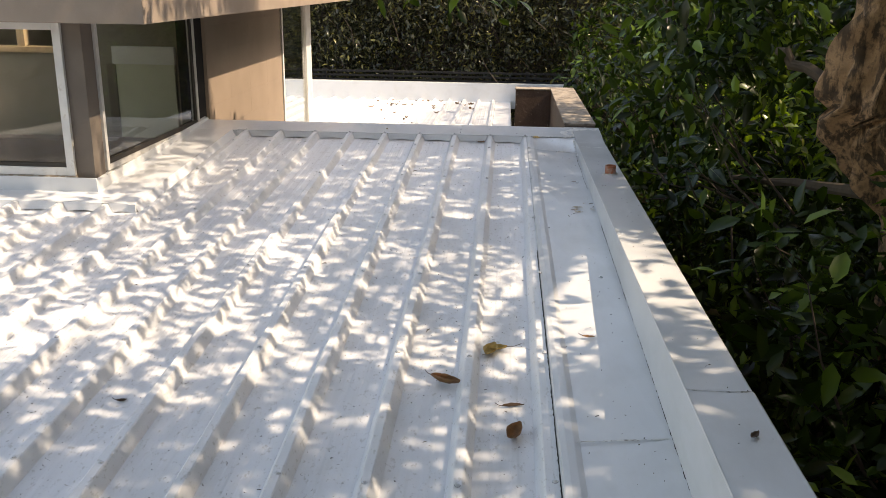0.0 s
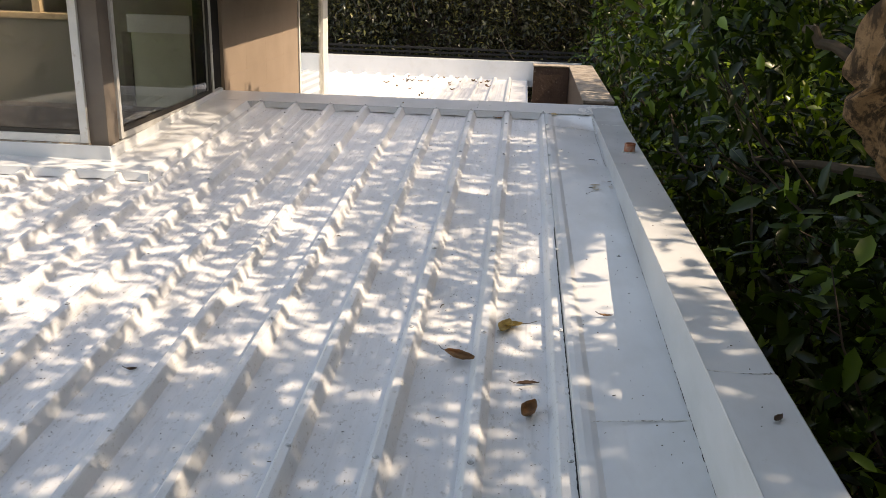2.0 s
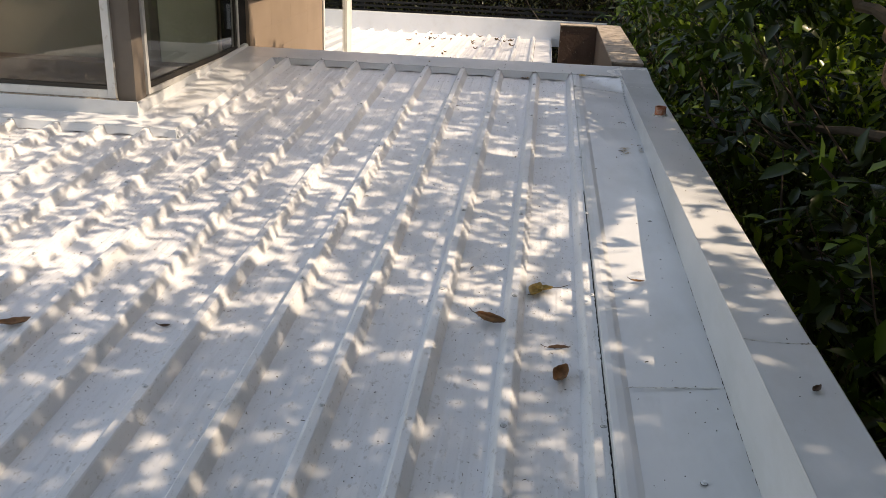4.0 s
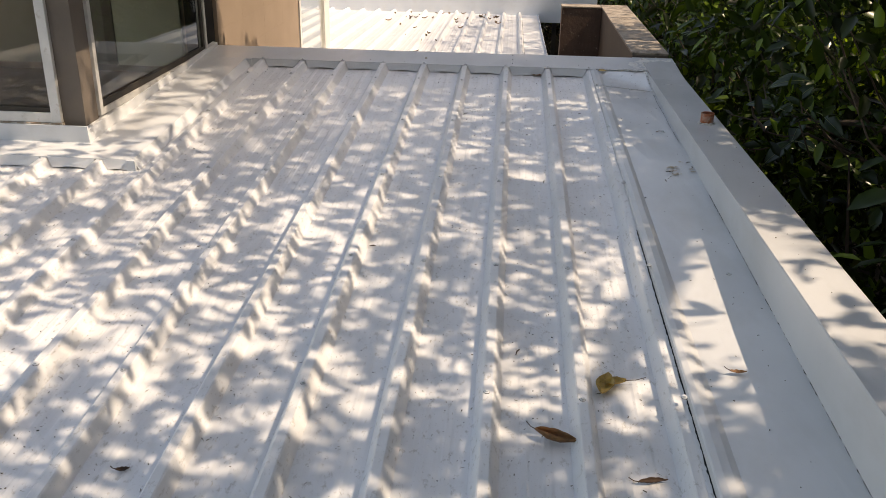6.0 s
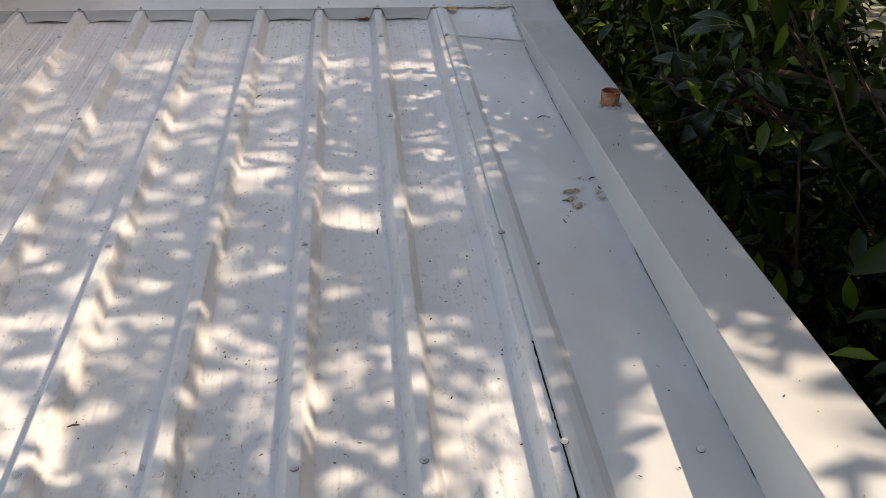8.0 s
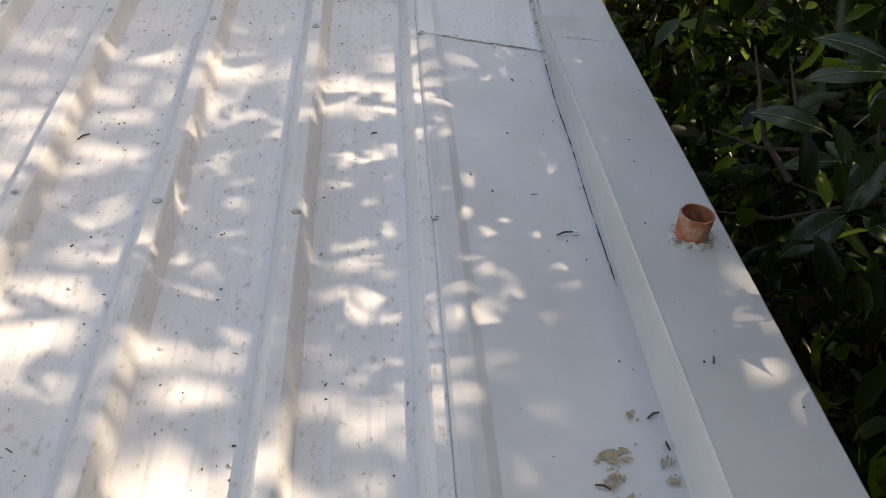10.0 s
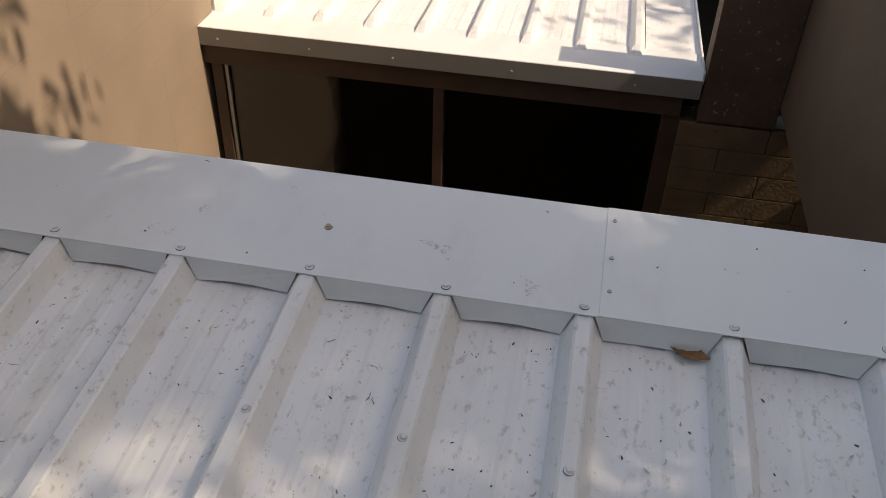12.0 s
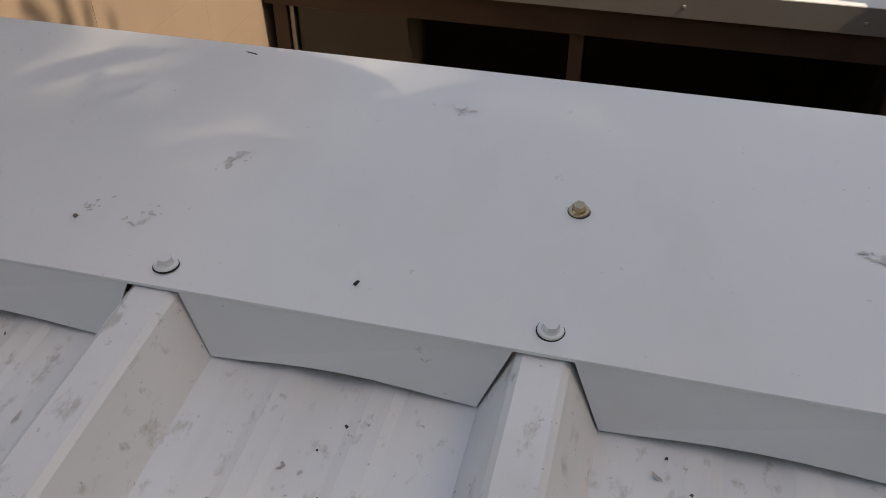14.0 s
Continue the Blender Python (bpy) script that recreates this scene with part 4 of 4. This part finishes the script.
def cover(x, y):
    """How densely the crown hangs over each part of the roof below, seen along the sun."""
    band = math.exp(-((y + 3.0 + 0.25 * (x + 1)) / 1.05) ** 2) * (1.0 if x < 0.1 else 0.75)
    left = 0.3 * math.exp(-((x + 2.6) / 1.0) ** 2 - ((y + 2.2) / 1.3) ** 2)
    d = 2.7 - 1.92 * min(1.0, band + left)
    if y > -0.25:
        d = 6.2
    elif y > -1.9 and x > -1.3:
        d = min(d, 1.3 if x < -0.5 or x > 0.05 else 1.0)
    elif y < -3.8:
        d = min(d, 2.3)
    d *= 1 + 0.55 * noise.noise(Vector((x * 1.5, y * 1.5, 3.3)))
    for hx, hy, r in ((-1.75, -3.2, 0.42), (-1.3, -3.35, 0.34), (-1.35, -2.2, 0.22), (0.15, -2.95, 0.28), (-2.95, -1.5, 0.35), (-3.0, -0.5, 0.35)):
        d *= 1 - 0.78 * math.exp(-((x - hx) ** 2 + (y - hy) ** 2) / (r * r))
    for hx, hy, r in ((0.50, -3.05, 0.48), (0.50, -2.66, 0.24), (0.50, -3.5, 0.22), (-0.15, -0.95, 0.17), (-0.07, -0.64, 0.13), (-0.38, -1.28, 0.18), (0.05, -1.09, 0.14), (0.19, -1.2, 0.10), (0.39, -1.4, 0.10), (-2.25, -0.95, 0.40), (-2.35, -1.65, 0.30)):
        d *= 1 - 0.97 * math.exp(-((x - hx) ** 2 + (y - hy) ** 2) / (r * r))
    d += 1.5 * math.exp(-((x - 0.25) / 0.3) ** 2 - ((y + 4.3) / 0.5) ** 2) + 4.5 * math.exp(-((x - 0.35) / 0.36) ** 2 - ((y + 1.9) / 0.34) ** 2) + 1.1 * math.exp(-((x + 0.75) ** 2 + (y + 3.95) ** 2) / 0.4 ** 2) + 0.9 * math.exp(-((x + 1.9) ** 2 + (y + 2.3) ** 2) / 0.5 ** 2)
    return max(d, 0.03)


# clear gaps in the crown: where on the roof their sun falls, and how wide
GAPS = ((-0.36, -2.2, 0.24), (-0.95, -2.25, 0.21), (0.10, -2.62, 0.21), (-1.70, -2.36, 0.20))


def crown_tips(rng, n):
    out = []
    for _ in range(n):
        x, y = rng.uniform(-4.2, 0.9), rng.uniform(-7.8, 0.28)
        lam = cover(x, y)
        if rng.random() < lam / 6.2:
            z = rng.uniform(1.8, 2.7) if lam < 1.3 and y < -1.6 else rng.uniform(2.5, 3.9) if y < -1.6 else rng.uniform(4.0, 5.8) if y < -0.4 else rng.uniform(5.8, 7.4)
            h = z - y * 0.06
            if all(math.hypot(x - gx, y - gy) > r for gx, gy, r in GAPS):
                out.append((x + h * SUN.x / SUN.z, y + h * SUN.y / SUN.z, z))
    for _ in range(12):
        x, y, z = rng.normal(-1.62, 0.26), rng.normal(-3.48, 0.16), rng.uniform(1.9, 2.6)
        out.append((x + (z + 0.2) * SUN.x / SUN.z, y + (z + 0.2) * SUN.y / SUN.z, z))
    return np.array(out)


def crown(name, tips, per, length, rng, spread=0.13):
    dirs = rng.normal(0, 1, tips.shape)
    ob = part(name, bmesh.new(), LEAF, tree)
    ob["kind"] = "stuff"
    ob.data = leaves_mesh(name, *sprigs(rng, tips, dirs, per, length, spread), LEAF)


rng = np.random.default_rng(4)
crown("crown", crown_tips(rng, 15900), 8, 0.125, rng)
# unseen edge of the crown over the shrubs, towards the courtyard, added for shade
def sunlit_gap(x, y, z):
    """The gaps in the leaves through which the sun reaches the trunk and the parapet."""
    rise = (x - 1.65) * SUN.z / SUN.x
    return (-2.5 < y < -1.2 and abs(z - 0.75 - rise) < 0.95) or (-3.7 < y < -2.5 and abs(z - 1.65 - rise) < 0.62)


tips = [(rng.uniform(2.4, 6.0), rng.uniform(-8.5, -1.2), rng.uniform(2.0, 4.8)) for _ in range(1200)]
tips = np.array([p for p in tips if not sunlit_gap(*p)])
crown("crown_shade", tips, 8, 0.14, rng)
tips = np.array([(-2.4 + (z + 0.55) * SUN.x / SUN.z + rng.normal(0, 0.12), rng.normal(0.85, 0.15), z + rng.normal(0, 0.12)) for z in rng.uniform(2.7, 3.3, 26)])
crown("crown_spray", tips, 7, 0.11, rng, 0.09)
tips = np.array([(rng.uniform(-1.5, 0.0), rng.uniform(0.15, 0.6), rng.uniform(1.0, 1.25)) for _ in range(22)])
crown("crown_spray", tips, 6, 0.17, rng, 0.08)


# the crown between the sun and the courtyard
tips = []
for _ in range(1000):
    x, y, z = rng.uniform(-1.3, 0.75), rng.uniform(0.4, 9.6), rng.uniform(3.0, 6.0)
    if rng.random() < (0.5 if x > 0.0 else 0.0 if y < 2.9 else 0.35 if x > -0.6 else 0.7 if y > 4.5 and x > -1.9 + 0.12 * y else 0.0) and not (x > 0.2 and 1.7 < y < 2.9):
        tips.append((x + (z + 0.66) * SUN.x / SUN.z, y + (z + 0.66) * SUN.y / SUN.z, z))
crown("crown_back", np.array(tips), 8, 0.14, rng)


def open_gap(x, y, z):
    """The gaps in the garden's leaves: towards the far boards, and under the courtyard beam towards the sun."""
    boards = x > 1.1 and abs(y + 0.25 - 1.57 * (x - 2)) < 0.26 + 0.12 * (x - 1) and abs(z - 0.05 + 0.4355 * (x - 2)) < 0.20 + 0.08 * (x - 1)
    low_sun = 1.5 < y < 2.7 and abs(z + 0.95 - 1.186 * (x - 0.5)) < 0.35
    return boards or low_sun


def cloud(rng, count, lo, hi, scale, thresh, skip=None):
    out = []
    while len(out) < count:
        p = [rng.uniform(lo[i], hi[i]) for i in range(3)]
        if noise.noise(Vector(p) * scale) > thresh and not (skip and skip(*p)) and not open_gap(*p):
            out.append(p)
    return np.array(out)


def shrub(name, label, count, lo, hi, per, length, seed, material, scale=1.1, thresh=-0.05, twigs=60, skip=None, spread=0.12):
    rng = np.random.default_rng(seed)
    tips = cloud(rng, count, lo, hi, scale, thresh, skip)
    t = thing(name, label, "hedge" if name == "hedge" else "shrub")
    near = sorted(range(len(tips)), key=lambda i: tips[i][0] if name == "shrub" else tips[i][1])[:twigs]
    for i in near:
        bm = bmesh.new()
        p = Vector(tips[i])
        q = p + Vector((rng.uniform(0.1, 0.6), rng.uniform(-0.4, 0.4), -rng.uniform(0.2, 0.7)))
        tube(bm, [p, (p + q) / 2 + Vector(rng.normal(0, 0.05, 3)), q], [0.003, 0.005, 0.009], 5)
        part("branch", bm, TWIG, t)
    ob = part("foliage", bmesh.new(), material, t)
    ob["kind"] = "stuff"
    ob.data = leaves_mesh("foliage", *sprigs(rng, tips, rng.normal(0, 1, tips.shape), per, length, spread), material)
    return t


trunk_view = lambda x, y, z: (y < -1.5 and z > -0.2) or (0.3 < y < 1.8 and x > 1.8 and z > -0.2 + (x - 2.0) * 1.19) or (y > 1.5 and z > -0.9 + (x + 0.05) * 1.19)
shrub("shrub", "glossy dark green broadleaf shrub beside the parapet", 3300, (0.85, -2.2, -2.4), (3.8, 3.2, 1.8), 9, 0.135, 11, LEAF, 2.2, 0.18, skip=trunk_view)
shrub("shrub", "deep green broadleaf shrub in shade beside the parapet", 2900, (0.95, -6.5, -2.9), (3.8, -2.0, -0.5), 7, 0.15, 12, LEAF, twigs=14)
shrub("shrub", "dense green broadleaf tree beyond the parapet", 3300, (0.85, 2.8, -2.4), (5.5, 9.2, 2.8), 8, 0.15, 13, LEAF, 1.6, 0.05, skip=lambda x, y, z: z > -0.85 + (x + 0.05) * 1.19)
# Two tree masses added to the east, mostly unseen, to block low sky light.
shrub("shrub", "tall dense tree foliage added behind the shrubs to block low sky", 3200, (4.2, -9.5, -2.5), (6.3, -1.4, 4.8), 7, 0.22, 17, LEAF, 0.9, -0.3, 10, skip=sunlit_gap)
shrub("shrub", "tall dark trees added beyond the garden to block low sky", 6500, (6.2, -14, -3.0), (9.6, 13.0, 8.4), 8, 0.34, 18, LEAF, 0.5, -0.4, 6, skip=lambda x, y, z: (y > 3.2 and x < 8.6 and z < 1.2) or z > ((x - 0.6) * 1.186 - 0.7 if y < -1.4 else (x - 2.4) * 1.186) or sunlit_gap(x, y, z), spread=0.25)
# Unseen trees, added to cut the sky light on faces towards -y.
shrub("shrub", "unseen dark trees added behind the house to block low sky", 2600, (-9.0, -14.0, -3.0), (6.0, -11.5, 5.5), 8, 0.34, 19, LEAF, 0.5, -0.4, 6, spread=0.25)
shrub("shrub", "low leafy shoots round the tree trunk", 70, (0.95, -3.0, -0.7), (1.75, -2.25, 0.12), 7, 0.15, 23, LEAF, 1.1, -1.0, 12)
# Out-of-view branches, added to darken the edge strip and parapet cap.
shrub("shrub", "unseen leafy branches added above the garden to shade the parapet", 700, (2.4, -7.0, -0.6), (4.1, -2.4, 1.8), 7, 0.16, 22, LEAF, twigs=10)


# the spray of large leaves beside the pipe, each on its twig
BIGLEAF = mat("glossy_big_leaf", (0.020, 0.045, 0.014), 0.3, vary=0.25, noise_scale=16, spots=((30, 0.58, 0.70, (0.05, 0.06, 0.02), 0.6),), bump=0.15, bump_scale=60)
LIME = leaf_mat("lime_leaf", (0.085, 0.14, 0.022), 0.35, 0.4)
MIDRIB = mat("pale_midrib", (0.20, 0.24, 0.10), 0.5, vary=0.15, noise_scale=30)


def big_leaf(spray, base, tip, width, up, sag):
    """A broad pointed leaf with a pale midrib from base to tip."""
    a, b = Vector(base), Vector(tip)
    d = (b - a).normalized()
    sd = d.cross(Vector(up)).normalized()
    nr = sd.cross(d)
    ln = (b - a).length
    rows, rib = [], []
    for k in range(13):
        f = k / 12
        w = width * 0.5 * math.sin(math.pi * min(1.0, 0.02 + f * 0.98) ** 0.85) ** 0.8 + 0.001
        c = a + d * (ln * f) + nr * (sag * ln * math.sin(math.pi * f))
        rib.append(c + nr * 0.0015)
        rows.append([c + sd * (w * g * 0.95) + nr * (0.22 * w * abs(g) + 0.03 * w * math.sin(15 * f + 4 * g)) for g in (-1, -0.66, -0.33, 0, 0.33, 0.66, 1)])
    ob = part("leaf", thicken(grid_sheet(rows), 0.0006), BIGLEAF, spray)
    for p in ob.data.polygons:
        p.use_smooth = True
    bm = bmesh.new()
    tube(bm, [a - d * 0.035 - Vector((0, 0, 0.012))] + rib, [0.0022] + [0.0018 - 0.001 * k / 12 for k in range(13)], 6)
    part("midrib", bm, MIDRIB, ob)


spray = thing("shrub", "spray of large glossy green leaves on bare twigs beside the pipe", "shrub")
for base, tip, w, up, sag in (((0.91, -0.75, 0.03), (0.77, -0.66, 0.02), 0.062, (-0.3, -0.5, 0.8), 0.10),
                              ((1.03, -0.73, 0.17), (0.87, -0.66, 0.11), 0.062, (-0.2, -0.6, 0.8), 0.12),
                              ((1.03, -0.81, 0.02), (0.97, -0.86, -0.13), 0.085, (-0.6, -0.7, 0.3), 0.05),
                              ((0.95, -0.78, -0.03), (0.84, -0.75, -0.07), 0.045, (-0.3, -0.5, 0.8), 0.08),
                              ((0.97, -0.86, -0.12), (0.85, -0.87, -0.24), 0.085, (-0.5, -0.6, 0.6), 0.05),
                              ((1.00, -0.88, -0.11), (1.08, -0.95, -0.14), 0.060, (-0.4, -0.5, 0.7), 0.06),
                              ((1.00, -0.75, 0.08), (1.07, -0.75, 0.15), 0.070, (-0.4, -0.6, 0.6), 0.06),
                              ((1.08, -0.90, 0.04), (1.16, -1.03, -0.04), 0.080, (-0.5, -0.6, 0.5), 0.08),
                              ((1.10, -0.60, 0.14), (0.98, -0.44, 0.12), 0.060, (-0.3, -0.5, 0.8), 0.10)):
    big_leaf(spray, base, tip, w, up, sag)
for pts in (((0.70, -0.64, -0.04), (0.80, -0.70, -0.05), (0.91, -0.74, -0.03), (1.10, -0.84, -0.06), (1.35, -0.9, -0.20)),
            ((0.86, -0.78, -0.09), (0.94, -0.83, -0.10), (1.04, -0.87, -0.07), (1.35, -0.9, -0.20)),
            ((0.77, -0.58, 0.15), (0.79, -0.64, 0.06), (0.81, -0.69, -0.03), (0.86, -0.78, -0.09)),
            ((0.86, -0.60, 0.12), (0.87, -0.68, 0.04), (0.91, -0.74, -0.03)),
            ((1.00, -0.78, 0.10), (1.02, -0.80, 0.02), (1.10, -0.84, -0.06)),
            ((0.72, -0.75, -0.20), (0.85, -0.80, -0.18), (1.04, -0.87, -0.07)),
            ((1.35, -0.9, -0.20), (1.55, -1.1, -0.5), (1.8, -1.5, -0.9))):
    bm = bmesh.new()
    tube(bm, [Vector(p) for p in pts], [0.0025 + 0.0022 * k for k in range(len(pts))], 7, 0.12)
    part("twig", bm, TWIG, spray)
shrub("shrub", "sunlit lime green bush behind the tree", 55, (1.8, 0.3, -0.45), (2.35, 1.7, 0.25), 9, 0.11, 31, LIME, 1.5, -0.2, 10)
shrub("hedge", "tall dark hedge with glossy leaves behind the lower roof", 7600, (-5.0, 9.6, -1.4), (2.6, 11.2, 2.6), 9, 0.10, 14, LEAF2, 1.4, -0.25)
# A flat near-black sheet stands in for the deep shade here.
structure("backdrop", box((-14, 12.2, -3.2), (14, 12.4, 5.0)), SOIL_AND_SHADE, "near-black sheet painted as shade behind the hedge", "backdrop")

# ---- pieces of the walls ----
def brick_mesh(lx, ly, lz):
    bm = box((0, 0, 0), (lx, ly, lz), 0.004)
    me = bpy.data.meshes.new("brick")
    bm.to_mesh(me)
    bm.free()
    me.materials.append(BRICK)
    return me


BRICK = mat("brown_painted_brick", (0.19, 0.12, 0.066), 0.8, vary=0.2, noise_scale=8, spots=((26, 0.6, 0.7, (0.10, 0.06, 0.035), 0.6),), bump=0.25, bump_scale=60)
wall_back = bpy.data.objects["wall_back"]
hme = brick_mesh(0.196, 0.022, 0.1165)
bme = brick_mesh(0.396, 0.022, 0.1165)
for r in range(19):
    for k in range(5):
        x = -0.12 + k * 0.4 - (0.2 if r % 2 else 0.0)
        half = x < -0.13
        x = max(x, -0.12)
        share("brick", hme if half else bme, wall_back, pose(x, 2.455, -0.99 - r * 0.12))
wall_west = bpy.data.objects["wall_west"]
BLOCK = mat("beige_block", (0.310, 0.236, 0.180), 0.75, vary=0.10, noise_scale=3, spots=((40, 0.70, 0.75, (0.32, 0.23, 0.15), 0.6),), bump=0.06, bump_scale=90)
rb = random.Random(7)
bm = box((0, 0, 0), (0.010, 0.5594, 0.1994), 0.0005)
kme = bpy.data.meshes.new("block")
bm.to_mesh(kme)
bm.free()
kme.materials.append(BLOCK)
for r in range(20):
    for k in range(4):
        share("block", kme, wall_west, pose(-2.4005 + rb.uniform(0, 0.0003), 0.382 + k * 0.56, -3.05 + r * 0.2))
